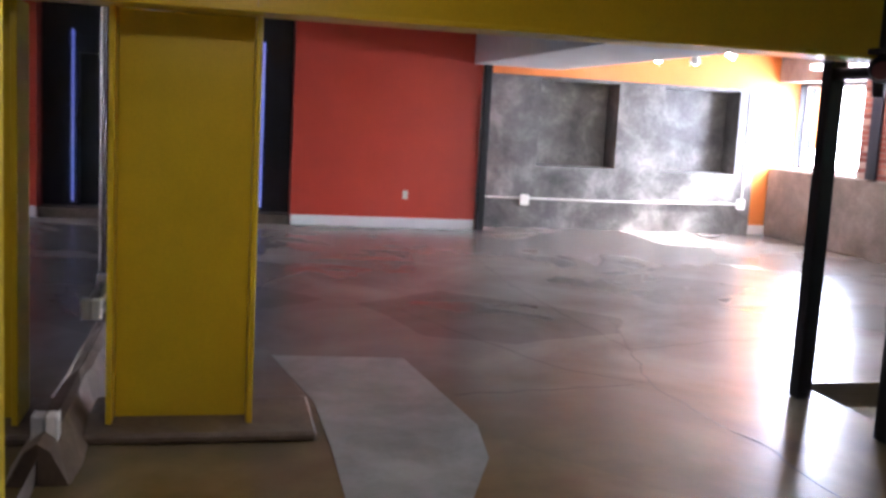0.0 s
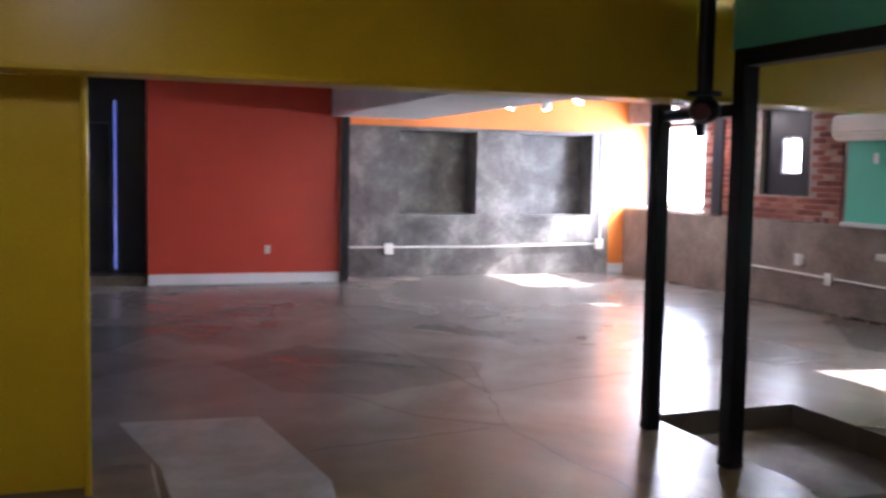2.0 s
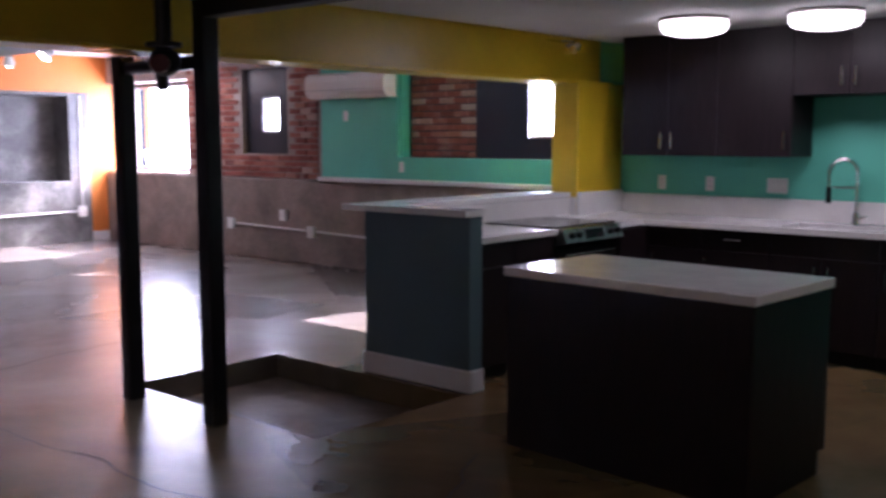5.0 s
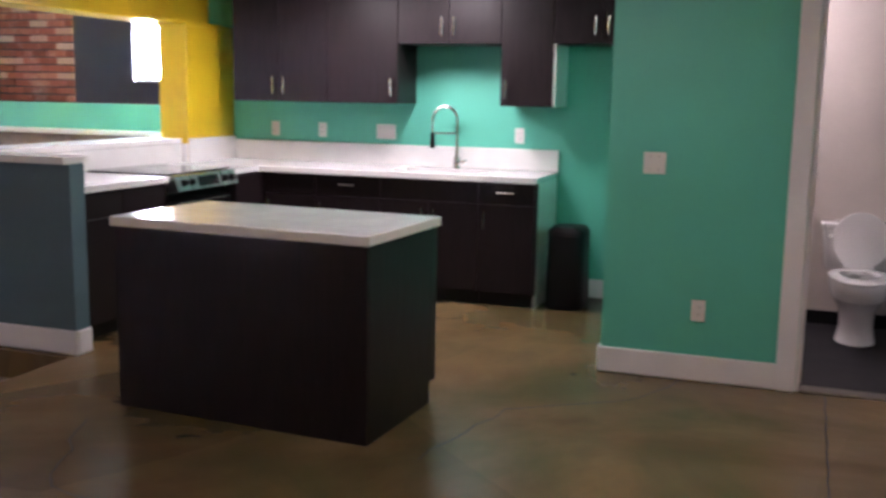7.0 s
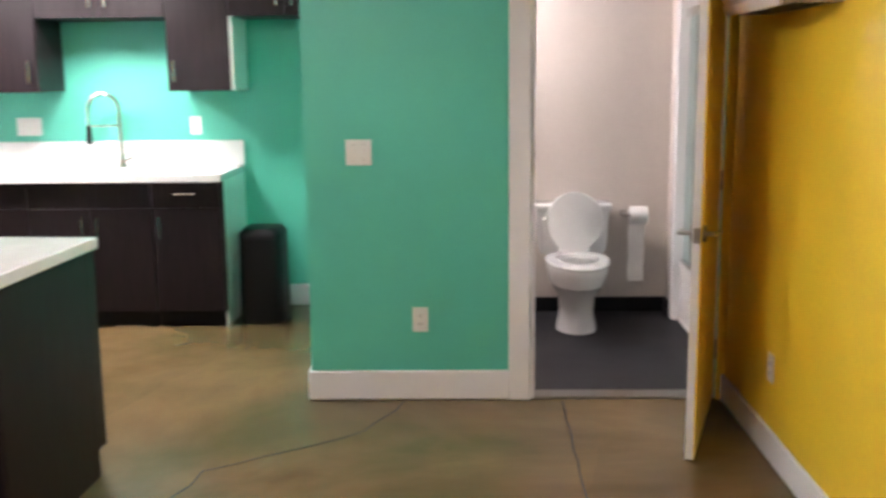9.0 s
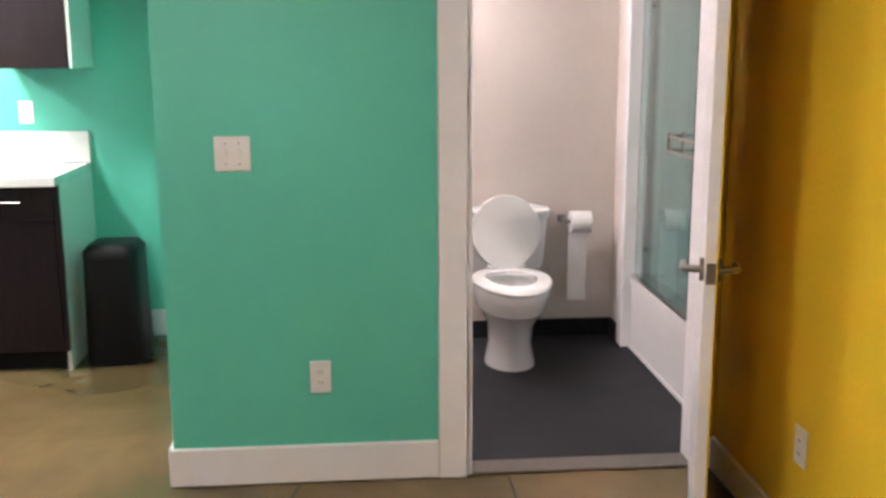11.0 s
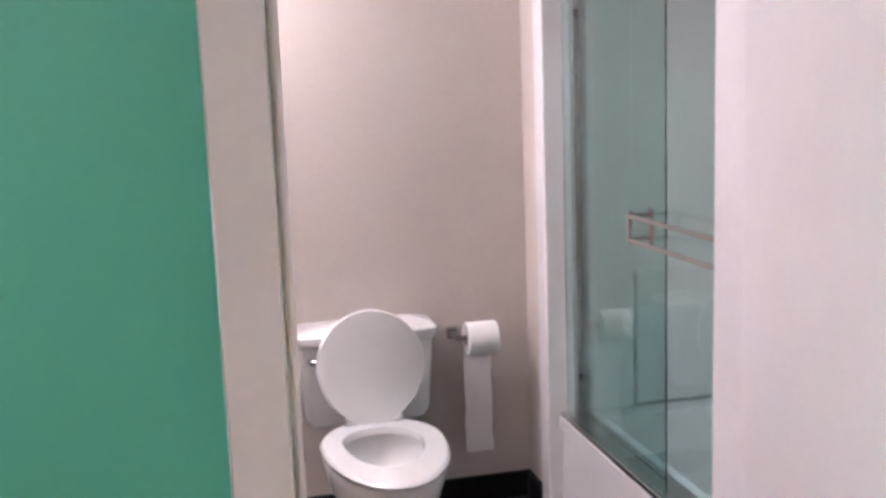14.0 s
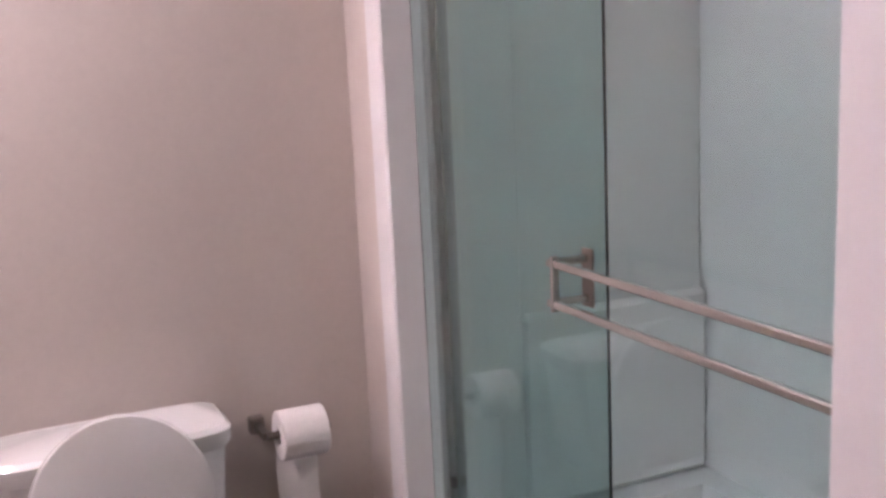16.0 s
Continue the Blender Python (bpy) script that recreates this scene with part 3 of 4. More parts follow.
def plate(c, normal, kind="outlet", gangs=1, label="white outlet cover plate", group="wall plates"):
    """A flush wall plate with sockets or toggles."""
    x, y, z = c
    nx, ny = normal
    ux, uy = -ny, nx
    t = thing("wall_outlet" if kind == "outlet" else "light_switch", c, label, "outlet" if kind == "outlet" else "switch", group)

    def slab(off, w, h, d0, d1, dz=0.0, bev=0.0):
        xs = [x + nx * d + ux * (off + s * w) for d in (d0, d1) for s in (-1, 1)]
        ys = [y + ny * d + uy * (off + s * w) for d in (d0, d1) for s in (-1, 1)]
        return B(min(xs), min(ys), z + dz - h, max(xs), max(ys), z + dz + h, bevel=bev)
    w = 0.037 + 0.023 * (gangs - 1)
    part("faceplate", slab(0, w, 0.059, 0.0, 0.006, bev=0.002), PLAST, t)
    for g in range(gangs):
        off = (g - (gangs - 1) / 2) * 0.046
        if kind == "outlet":
            for dz in (-0.02, 0.02):
                s = part("socket", slab(off, 0.016, 0.014, 0.0062, 0.0085, dz, 0.002), PLAST, t)
                for so in (-0.006, 0.006):
                    part("slot", slab(off + so, 0.0015, 0.005, 0.0086, 0.0092, dz), HOLE, s)
        else:
            part("rocker", slab(off, 0.006, 0.012, 0.0062, 0.016, 0.003, 0.002), PLAST, t)
            for dz in (-0.035, 0.035):
                part("screw", slab(off, 0.003, 0.003, 0.0062, 0.0075, dz), NICKEL, t)
    return t


for bx, bz in ((-6.5, 0.42), (-5.75, 0.40), (-4.22, 0.19)):
    conduit_box((bx, -1.24, bz), (0, 1), "grey metal outlet box at the foot of the mirror wall")


def pipe_run(name, pts, r, mat, label):
    return tagged(link(name, sweep(bmesh.new(), pts, r), mat, True), label, "conduit")


pipe_run("conduit", [(-6.5, -1.21, 0.5), (-6.5, -1.21, 1.6), (-6.5, -1.21, 2.85)], 0.016, NICKEL, "white conduit rising up the mirror wall")
pipe_run("conduit", [(-6.58, -1.21, 2.85), (-6.58, -1.21, 0.46)], 0.013, NICKEL, "white conduit rising up the mirror wall")
pipe_run("conduit", [(-6.45, -1.215, 0.42), (-5.8, -1.215, 0.40)], 0.02, NICKEL, "short conduit between outlet boxes")
curb = bmesh.new()
prof_rng = random.Random(3)
loft(curb, [[(x, -1.242, 0.002), (x, -1.242, 0.17 + prof_rng.uniform(-0.02, 0.02)), (x, -1.19 + prof_rng.uniform(-0.015, 0.015), 0.16 + prof_rng.uniform(-0.02, 0.02)), (x, -1.10 + prof_rng.uniform(-0.02, 0.02), 0.002)] for x in [-13.6 + k * 0.24 for k in range(41)]])
fixed("mirror_curb", curb, PITC, "rough brown concrete curb along the foot of the mirrors", "curb")
pipe_run("flexible_duct", [(-9.0, -1.1, 2.86), (-8.9, -1.1, 2.5), (-7.0, -1.08, 2.44), (-5.4, -1.1, 2.52), (-4.97, -1.12, 2.62), (-4.98, -1.12, 2.86)], 0.05, STAIN, "silver flexible duct under the ceiling by the mirrors")
pipe_run("conduit", [(-14.165, 3.25, 0.455), (-14.165, 5.5, 0.45), (-14.165, 7.56, 0.48)], 0.013, PLAST, "white conduit along the cement panel")
pipe_run("conduit", [(-14.165, 7.62, 0.52), (-14.165, 7.62, 1.4), (-14.165, 7.62, 2.26)], 0.012, PLAST, "white conduit rising up the cement panel")
conduit_box((-14.178, 3.98, 0.43), (1, 0), size=0.15)
conduit_box((-14.178, 7.6, 0.48), (1, 0), size=0.15)
pipe_run("conduit", [(-10.9, 8.065, 0.45), (-9.25, 8.065, 0.43), (-7.5, 8.065, 0.40), (-4.7, 8.065, 0.38)], 0.012, PLAST, "white conduit along the concrete wainscot")
for bx, bz in ((-10.95, 0.45), (-9.82, 0.61), (-9.28, 0.42)):
    conduit_box((bx, 8.078, bz), (0, -1), size=0.13)
plate((-13.637, 2.04, 0.48), (1, 0))
plate((-8.65, 8.083, 1.87), (0, -1))
plate((-7.72, 8.083, 1.27), (0, -1))
for ox in (-3.98, -3.54, -1.85):
    plate((ox, 7.398, 1.225), (0, -1))
plate((-2.97, 7.398, 1.225), (0, -1), "switch", 3, "white three gang switch plate above the counter")
plate((-0.548, 5.396, 1.19), (0, -1), "switch", 2, "white two gang light switch plate")
plate((-0.274, 5.396, 0.395), (0, -1))
plate((1.168, 4.68, 0.37), (-1, 0))

# dim blue edge light in the dark doorway
tagged(link("light_strip", B(-13.99, -0.0, 0.2, -13.96, 0.03, 2.5), BLUEG), "cool blue light strip beside the dark door", "light")

# ---- windows ----


def window(name, x0, x1, z0, z1, cols, rows, y=8.62):
    w = fixed(name, B(x0, y, z0, x0 + 0.03, y + 0.05, z1), WHITE, "white framed window letting in bright daylight", "window")
    w.matrix_parent_inverse = Matrix.Identity(4)
    part("frame_side", B(x1 - 0.03, y, z0, x1, y + 0.05, z1), WHITE, w)
    part("frame_top", B(x0 + 0.03, y, z1 - 0.03, x1 - 0.03, y + 0.05, z1), WHITE, w)
    part("frame_bottom", B(x0 + 0.03, y, z0, x1 - 0.03, y + 0.05, z0 + 0.03), WHITE, w)
    iw, ih = (x1 - x0 - 0.06) / cols, (z1 - z0 - 0.06) / rows
    for i in range(1, cols):
        part("mullion", B(x0 + 0.03 + i * iw - 0.01, y + 0.01, z0 + 0.03, x0 + 0.03 + i * iw + 0.01, y + 0.04, z1 - 0.03), WHITE, w)
    for i in range(cols):
        for j in range(rows):
            p = part("pane", B(x0 + 0.04 + i * iw, y + 0.02, z0 + 0.04 + j * ih, x0 + 0.02 + (i + 1) * iw, y + 0.026, z0 + 0.02 + (j + 1) * ih), GLASS, w)
            p.visible_shadow = False
    return w


window("window_1", -14.2, -12.05, 1.12, 2.42, 3, 2)
window("window_2", -10.42, -10.07, 1.68, 2.15, 1, 1, 8.235)
window("window_3", -6.06, -5.02, 1.60, 2.34, 2, 1, 8.305)
fixed("backdrop", B(-160, 40, -3, 60, 40.2, 18), glow_mat("bright_outdoors", (0.95, 0.98, 1.0), 4.0), "overexposed bright outdoors", "backdrop")


# ---- wall air conditioners ----
def ac_unit(c, length, along, out, label):
    """A split unit: along and out are unit directions in plan."""
    x, y, z = c
    t = thing("air_conditioner", c, label, "air conditioner")

    def P(s, d, h):
        return Vector((x + along[0] * s + out[0] * d, y + along[1] * s + out[1] * d, z + h))
    prof = [(0.0, 0.30), (0.15, 0.30), (0.20, 0.27), (0.215, 0.20), (0.215, 0.08), (0.18, 0.025), (0.12, 0.0), (0.0, 0.0)]
    part("body", loft(bmesh.new(), [[P(s, d, h) for d, h in prof] for s in (-length / 2, length / 2)]), ACPL, t)
    flap = [(0.185, 0.012), (0.205, 0.045), (0.21, 0.042), (0.192, 0.006)]
    part("flap", loft(bmesh.new(), [[P(s, d, h - 0.012) for d, h in flap] for s in (-length * 0.44, length * 0.44)]), ACPL, t)
    seam = [(0.2155, 0.098), (0.2165, 0.098), (0.2165, 0.102), (0.2155, 0.102)]
    part("panel_seam", loft(bmesh.new(), [[P(s, d, h) for d, h in seam] for s in (-length * 0.49, length * 0.49)]), HOLE, t)
    for k in range(6):
        d = 0.03 + k * 0.022
        sl = [(d, -0.003), (d + 0.006, -0.003), (d + 0.006, 0.0), (d, 0.0)]
        part("louvre", loft(bmesh.new(), [[P(s, dd, h) for dd, h in sl] for s in (-length * 0.44, length * 0.44)]), HOLE, t)
    return t


ac_unit((-8.47, 8.083, 2.07), 1.36, (1, 0), (0, -1), "off-white wall mounted air conditioner above the mint wall")
ac_unit((1.168, 4.5, 1.76), 0.78, (0, 1), (-1, 0), "off-white air conditioner on the yellow wall")


# ---- ceiling lamps ----
def disc_lamp(x, y, z, r, label):
    t = thing("ceiling_light", (x, y, z), label, "ceiling light", "round ceiling lights")
    part("base_ring", T((x, y, z - 0.025), (x, y, z), r * 1.04, n=40), NICKEL, t, smooth=True)
    rings = [oval(x, y, z - 0.026, r, r, 40), oval(x, y, z - 0.07, r, r, 40), oval(x, y, z - 0.10, r * 0.9, r * 0.9, 40), oval(x, y, z - 0.118, r * 0.6, r * 0.6, 40)]
    part("diffuser", loft(bmesh.new(), rings), GLOW, t, "glowing opal glass diffuser", smooth=True)
    return t


disc_lamp(-3.1, 6.2, 2.418, 0.228, "round flush ceiling light with a glowing diffuser")
disc_lamp(-2.27, 6.4, 2.418, 0.228, "round flush ceiling light with a glowing diffuser")
disc_lamp(-0.85, 3.55, 2.418, 0.25, "round flush ceiling light with a glowing diffuser")
# this last full-size disc is an added, unseen fixture for the entry fill
disc_lamp(-2.7, -0.4, 2.858, 0.25, "round flush ceiling light with a glowing diffuser")
disc_lamp(-0.25, 6.68, 2.448, 0.17, "small round bathroom ceiling light, lit")
for lx, ly in ((-11.8, 7.3), (-11.3, 7.55)):
    t = thing("pendant_disc", (lx, ly, 2.86), "round lamp on a short stem, lit", "ceiling light", "lamps in the open room")
    part("stem", T((lx, ly, 2.58), (lx, ly, 2.858), 0.015), BLACKS, t)
    part("diffuser", T((lx, ly, 2.52), (lx, ly, 2.58), 0.17, n=32), GLOW, t, smooth=True)


def track_spot(x, y, aim):
    t = thing("spot_light", (x, y, 2.66), "small adjustable ceiling spotlight, lit", "spotlight", "spotlights on the ceiling")
    part("stem", T((x, y, 2.68), (x, y, 2.858), 0.012), PLAST, t)
    a, d = Vector((x, y, 2.63)), (Vector(aim) - Vector((x, y, 2.63))).normalized()
    part("head", T(a - d * 0.06, a + d * 0.06, 0.05, 0.08), PLAST, t, smooth=True)
    part("bulb", T(a + d * 0.061, a + d * 0.085, 0.078, 0.05), SPOTG, t, smooth=True)
    return t


track_spot(-12.95, 5.45, (-13.4, 5.2, 1.8))
track_spot(-12.85, 5.95, (-13.3, 6.2, 1.8))
track_spot(-11.4, 5.75, (-11.6, 5.0, 1.8))
tagged(link("light_track", B(-13.1, 5.2, 2.83, -11.2, 5.24, 2.858), PLAST), "slim white ceiling light track", "light track")
for sx in (-4.40, -4.33):
    t = thing("spot_light", (sx, 6.62, 2.32), "small chrome spotlight clamped to the beam", "spotlight", "spotlights on the beam")
    part("arm", T((sx, 6.55, 2.36), (-4.62, 6.6, 2.40), 0.008), CHROME, t)
    part("head", T((sx, 6.62, 2.34), (sx, 6.55, 2.30), 0.025, 0.035), CHROME, t, smooth=True)


# ---- kitchen ----
def handle_bar(parent, p, q, out, r=0.006, name="handle"):
    """A bar pull from p to q on two stand-offs."""
    p, q, o = Vector(p), Vector(q), Vector(out)
    bm = T(p + o * 0.03, q + o * 0.03, r, n=10)
    for s in (0.12, 0.88):
        a = p.lerp(q, s)
        tube(bm, a, a + o * 0.03, r * 0.8, n=8)
    return part(name, bm, CHROME, parent, "chrome bar handle", smooth=True)


def wall_cabinet(x0, x1, z0, z1, doors, pulls):
    t = thing("wall_cabinet", ((x0 + x1) / 2, 7.2, z0), "dark espresso wood wall cabinet with chrome pulls", "cabinet", "wall cabinets")
    part("body", B(x0 + 0.001, 7.012, z0, x1 - 0.001, 7.398, z1), ESPR, t)
    w = (x1 - x0) / doors
    for i in range(doors):
        a, b = x0 + i * w + 0.002, x0 + (i + 1) * w - 0.002
        d = part("door", B(a, 6.99, z0 + 0.001, b, 7.010, z1 - 0.002, bevel=0.0015), ESPR, t)
        hx = b - 0.045 if pulls[i] == "r" else a + 0.045
        handle_bar(d, (hx, 6.99, z0 + 0.06), (hx, 6.99, z0 + 0.19), (0, -1, 0))
    return t


wall_cabinet(-4.14, -3.30, 1.455, 2.415, 2, "rl")
wall_cabinet(-3.30, -2.71, 1.455, 2.415, 1, "r")
wall_cabinet(-2.71, -1.90, 1.905, 2.415, 2, "rl")
wall_cabinet(-1.90, -1.51, 1.455, 2.415, 1, "l")
wall_cabinet(-1.51, -0.805, 1.905, 2.415, 2, "rl")
tagged(link("cabinet_side_panel", B(-1.508, 7.0, 1.456, -1.49, 7.397, 1.904), PLAST), "pale side panel on the wall cabinet", "panel")


def base_cabinet(x0, x1, fronts, label="dark espresso wood base cabinet under the counter", pull=True):
    """A unit against the back wall. fronts: 'drawer' rows over 'n' doors."""
    t = thing("base_cabinet", ((x0 + x1) / 2, 7.08, 0), label, "cabinet", "base cabinets")
    part("body", B(x0 + 0.001, 6.80, 0.10, x1 - 0.001, 7.395, 0.915), ESPR, t)
    part("toe_kick", B(x0 + 0.001, 6.84, 0.001, x1 - 0.001, 6.86, 0.099), BLACKP, t)
    dr = part("drawer_front", B(x0 + 0.003, 6.775, 0.755, x1 - 0.003, 6.798, 0.905, bevel=0.0015), ESPR, t)
    if pull:
        m = (x0 + x1) / 2
        handle_bar(dr, (m - 0.065, 6.775, 0.84), (m + 0.065, 6.775, 0.84), (0, -1, 0))
    w = (x1 - x0) / fronts
    for i in range(fronts):
        a, b = x0 + i * w + 0.003, x0 + (i + 1) * w - 0.003
        d = part("door", B(a, 6.775, 0.105, b, 6.798, 0.75, bevel=0.0015), ESPR, t)
        hx = b - 0.045 if i == 0 and fronts > 1 else a + 0.045
        handle_bar(d, (hx, 6.775, 0.57), (hx, 6.775, 0.70), (0, -1, 0))
    return t


base_cabinet(-3.74, -3.30, 1, pull=False)
base_cabinet(-3.30, -2.75, 1)
base_cabinet(-2.75, -1.98, 2, "dark espresso wood sink cabinet with two doors", pull=False)
base_cabinet(-1.98, -1.56, 1)
tagged(link("end_panel", B(-1.558, 6.80, 0.001, -1.54, 7.396, 0.915), PLAST), "pale end panel closing the base cabinets", "panel")
tagged(link("filler_strip", B(-1.558, 6.775, 0.105, -1.538, 6.798, 0.915), ESPR), "dark espresso strip edging the cabinet end panel", "panel")
leg = thing("base_cabinet", (-4.1, 5.1, 0), "dark espresso wood base cabinet beside the range", "cabinet", "base cabinets")
part("body", B(-4.465, 4.636, 0.10, -3.82, 5.575, 0.915), ESPR, leg)
part("toe_kick", B(-3.88, 4.636, 0.001, -3.86, 5.575, 0.099), BLACKP, leg)
for ya, yb in ((4.64, 5.10), (5.104, 5.572)):
    dr = part("drawer_front", B(-3.818, ya, 0.755, -3.795, yb, 0.905, bevel=0.0015), ESPR, leg)
    dd = part("door", B(-3.818, ya, 0.105, -3.795, yb, 0.75, bevel=0.0015), ESPR, leg)
corner = thing("corner_cabinet", (-4.1, 6.9, 0), "dark espresso wood corner base cabinet", "cabinet", "base cabinets")
part("body", B(-4.38, 6.36, 0.10, -3.80, 7.395, 0.915), ESPR, corner)
part("filler", B(-3.798, 6.36, 0.105, -3.745, 6.77, 0.905), ESPR, corner)

# worktop with sink cut-out
SINK = (-2.72, -2.02, 6.86, 7.22)
wt = thing("worktop", (-3.0, 7.0, 0.918), "white quartz L-shaped worktop with low backsplash", "countertop")
part("slab", slab_with_hole(-3.76, -1.535, 6.72, 7.378, 0.918, 0.96, *SINK), QUARTZ, wt)
part("slab", B(-4.44, 6.345, 0.918, -3.762, 6.70, 0.96), QUARTZ, wt)
part("slab", B(-4.38, 6.702, 0.918, -3.762, 7.378, 0.96), QUARTZ, wt)
part("slab", B(-4.44, 4.638, 0.918, -3.775, 5.575, 0.96, bevel=0.003), QUARTZ, wt)
part("backsplash", B(-4.38, 7.379, 0.9605, -1.535, 7.397, 1.125, bevel=0.003), QUARTZ, wt)
part("backsplash", B(-4.468, 4.638, 0.9605, -4.445, 6.70, 1.108), QUARTZ, wt)
part("backsplash", B(-4.444, 6.688, 0.9605, -4.384, 6.7005, 1.111), QUARTZ, wt)
part("backsplash", B(-4.382, 6.702, 0.9605, -4.362, 7.377, 1.125), QUARTZ, wt)
bar = thing("bar_top", (-4.6, 5.5, 1.112), "white quartz bar top capping the half wall", "countertop")
bm = B(-4.78, 4.45, 1.112, -4.44, 6.70, 1.152)
box(bm, -4.439, 4.45, 1.112, -3.68, 4.66, 1.152)
part("slab", bm, QUARTZ, bar)
part("ledge", B(-4.384, 6.711, 1.126, -4.352, 7.377, 1.152), QUARTZ, bar)

sk = thing("kitchen_sink", (-2.37, 7.04, 0.75), "stainless undermount sink bowl set in the worktop", "sink")
bm = bmesh.new()
box(bm, SINK[0] - 0.01, SINK[2] - 0.01, 0.74, SINK[1] + 0.01, SINK[3] + 0.01, 0.75)
box(bm, SINK[0] - 0.012, SINK[2] - 0.01, 0.75, SINK[0] - 0.001, SINK[3] + 0.01, 0.917)
box(bm, SINK[1] + 0.001, SINK[2] - 0.01, 0.75, SINK[1] + 0.012, SINK[3] + 0.01, 0.917)
box(bm, SINK[0] - 0.001, SINK[2] - 0.012, 0.75, SINK[1] + 0.001, SINK[2] - 0.001, 0.917)
box(bm, SINK[0] - 0.001, SINK[3] + 0.001, 0.75, SINK[1] + 0.001, SINK[3] + 0.012, 0.917)
part("bowl", bm, SINKS, sk)
part("drain", T((-2.37, 7.04, 0.7505), (-2.37, 7.04, 0.755), 0.045, n=24), CHROME, sk)

FX, FY = -2.32, 7.28
fa = thing("kitchen_faucet", (FX, FY, 0.96), "chrome spring neck kitchen faucet with pull-down spray", "faucet")
part("base", T((FX, FY, 0.961), (FX, FY, 1.05), 0.032, 0.026, 20), CHROME, fa, smooth=True)
part("riser", T((FX, FY, 1.05), (FX, FY, 1.33), 0.012), CHROME, fa, smooth=True)
arch = [(FX - (1 - math.cos(k * math.pi / 14)) * 0.085, FY - (1 - math.cos(k * math.pi / 14)) * 0.05, 1.33 + 0.11 * math.sin(k * math.pi / 14)) for k in range(15)]
part("hose", sweep(bmesh.new(), arch + [(arch[-1][0], arch[-1][1], 1.24)], 0.009), CHROME, fa, smooth=True)
coil = []
for k in range(230):
    s = k / 229 * 13.99
    i = int(s)
    p = Vector(arch[i]).lerp(Vector(arch[min(i + 1, 14)]), s - i)
    d = (Vector(arch[min(i + 1, 14)]) - Vector(arch[i])).normalized() if i < 14 else Vector((0, 0, -1))
    u = d.cross(Vector((0.5, -0.85, 0))).normalized()
    coil.append(p + 0.015 * (math.cos(k * 0.9) * u + math.sin(k * 0.9) * d.cross(u)))
part("spring", sweep(bmesh.new(), coil, 0.0028, 5), CHROME, fa, "coiled chrome spring", smooth=True)
part("spray_head", T((arch[-1][0], arch[-1][1], 1.24), (arch[-1][0], arch[-1][1], 1.12), 0.015, 0.021), BLACKP, fa, "dark spray head", smooth=True)
part("dock_arm", T((FX, FY, 1.235), (arch[-1][0], arch[-1][1], 1.235), 0.007), CHROME, fa, smooth=True)
part("lever", T((FX + 0.02, FY - 0.02, 1.0), (FX + 0.09, FY - 0.05, 1.03), 0.012, 0.008), CHROME, fa, smooth=True)

# slide-in range
rg = thing("range", (-4.1, 5.96, 0), "black and stainless slide-in electric range with glass cooktop", "range")
part("body", B(-4.44, 5.582, 0.02, -3.82, 6.338, 0.90), BLACKP, rg)
part("cooktop", B(-4.44, 5.57, 0.961, -3.79, 6.35, 0.972, bevel=0.003), DARKGL, rg, "black glass cooktop")
part("trim", B(-4.44, 5.58, 0.901, -3.80, 6.34, 0.9605), STAIN, rg)
cpn = loft(bmesh.new(), [[(-3.80, y, 0.965), (-3.74, y, 0.955), (-3.71, y, 0.86), (-3.80, y, 0.84)] for y in (5.582, 6.338)])
ctrl = part("control_panel", cpn, STAIN, rg, "sloping stainless control panel")


def on_panel(y, s, out):
    a, b = Vector((-3.74, y, 0.955)), Vector((-3.71, y, 0.86))
    return a.lerp(b, s) + Vector((0.95, 0, 0.30)) * out


for ky in (5.66, 5.75, 6.17, 6.26):
    part("knob", T(on_panel(ky, 0.5, 0.001), on_panel(ky, 0.5, 0.03), 0.024, 0.02, 20), BLACKP, ctrl, "black control knob", smooth=True)
dp = loft(bmesh.new(), [[on_panel(y, 0.15, 0.001), on_panel(y, 0.15, 0.004), on_panel(y, 0.85, 0.004), on_panel(y, 0.85, 0.001)] for y in (5.84, 6.08)])
part("display", dp, DARKGL, ctrl, "dark clock display")
ov = part("oven_door", B(-3.818, 5.585, 0.22, -3.785, 6.335, 0.80, bevel=0.004), BLACKP, rg, "black oven door")
part("window", B(-3.7845, 5.70, 0.34, -3.782, 6.22, 0.66), DARKGL, ov)
handle_bar(ov, (-3.785, 5.63, 0.765), (-3.785, 6.29, 0.765), (1, 0, 0), 0.011)
part("drawer", B(-3.818, 5.585, 0.06, -3.79, 6.335, 0.21, bevel=0.004), BLACKP, rg)
for ey, ex, er in ((5.77, -4.25, 0.09), (6.15, -4.25, 0.075), (5.77, -3.97, 0.075), (6.15, -3.97, 0.10)):
    bm = bmesh.new()
    loft(bm, [oval(ex, ey, 0.9722, er, er, 32), oval(ex, ey, 0.9728, er, er, 32), oval(ex, ey, 0.9728, er - 0.004, er - 0.004, 32), oval(ex, ey, 0.9722, er - 0.004, er - 0.004, 32)], cap=False)
    part("burner_ring", bm, STAIN, rg)

# island
ISL = Matrix.Translation((-2.17, 4.2, 0)) @ Matrix.Rotation(radians(-3.0), 4, "Z")
isl = thing("kitchen_island", (-2.17, 4.2, 0), "dark espresso kitchen island with a white quartz top", "island")


def island_part(name, a, material, parent=None, label="", bevel=0.0):
    bm = B(*a, bevel=bevel)
    bmesh.ops.transform(bm, matrix=ISL, verts=bm.verts)
    return part(name, bm, material, parent or isl, label)


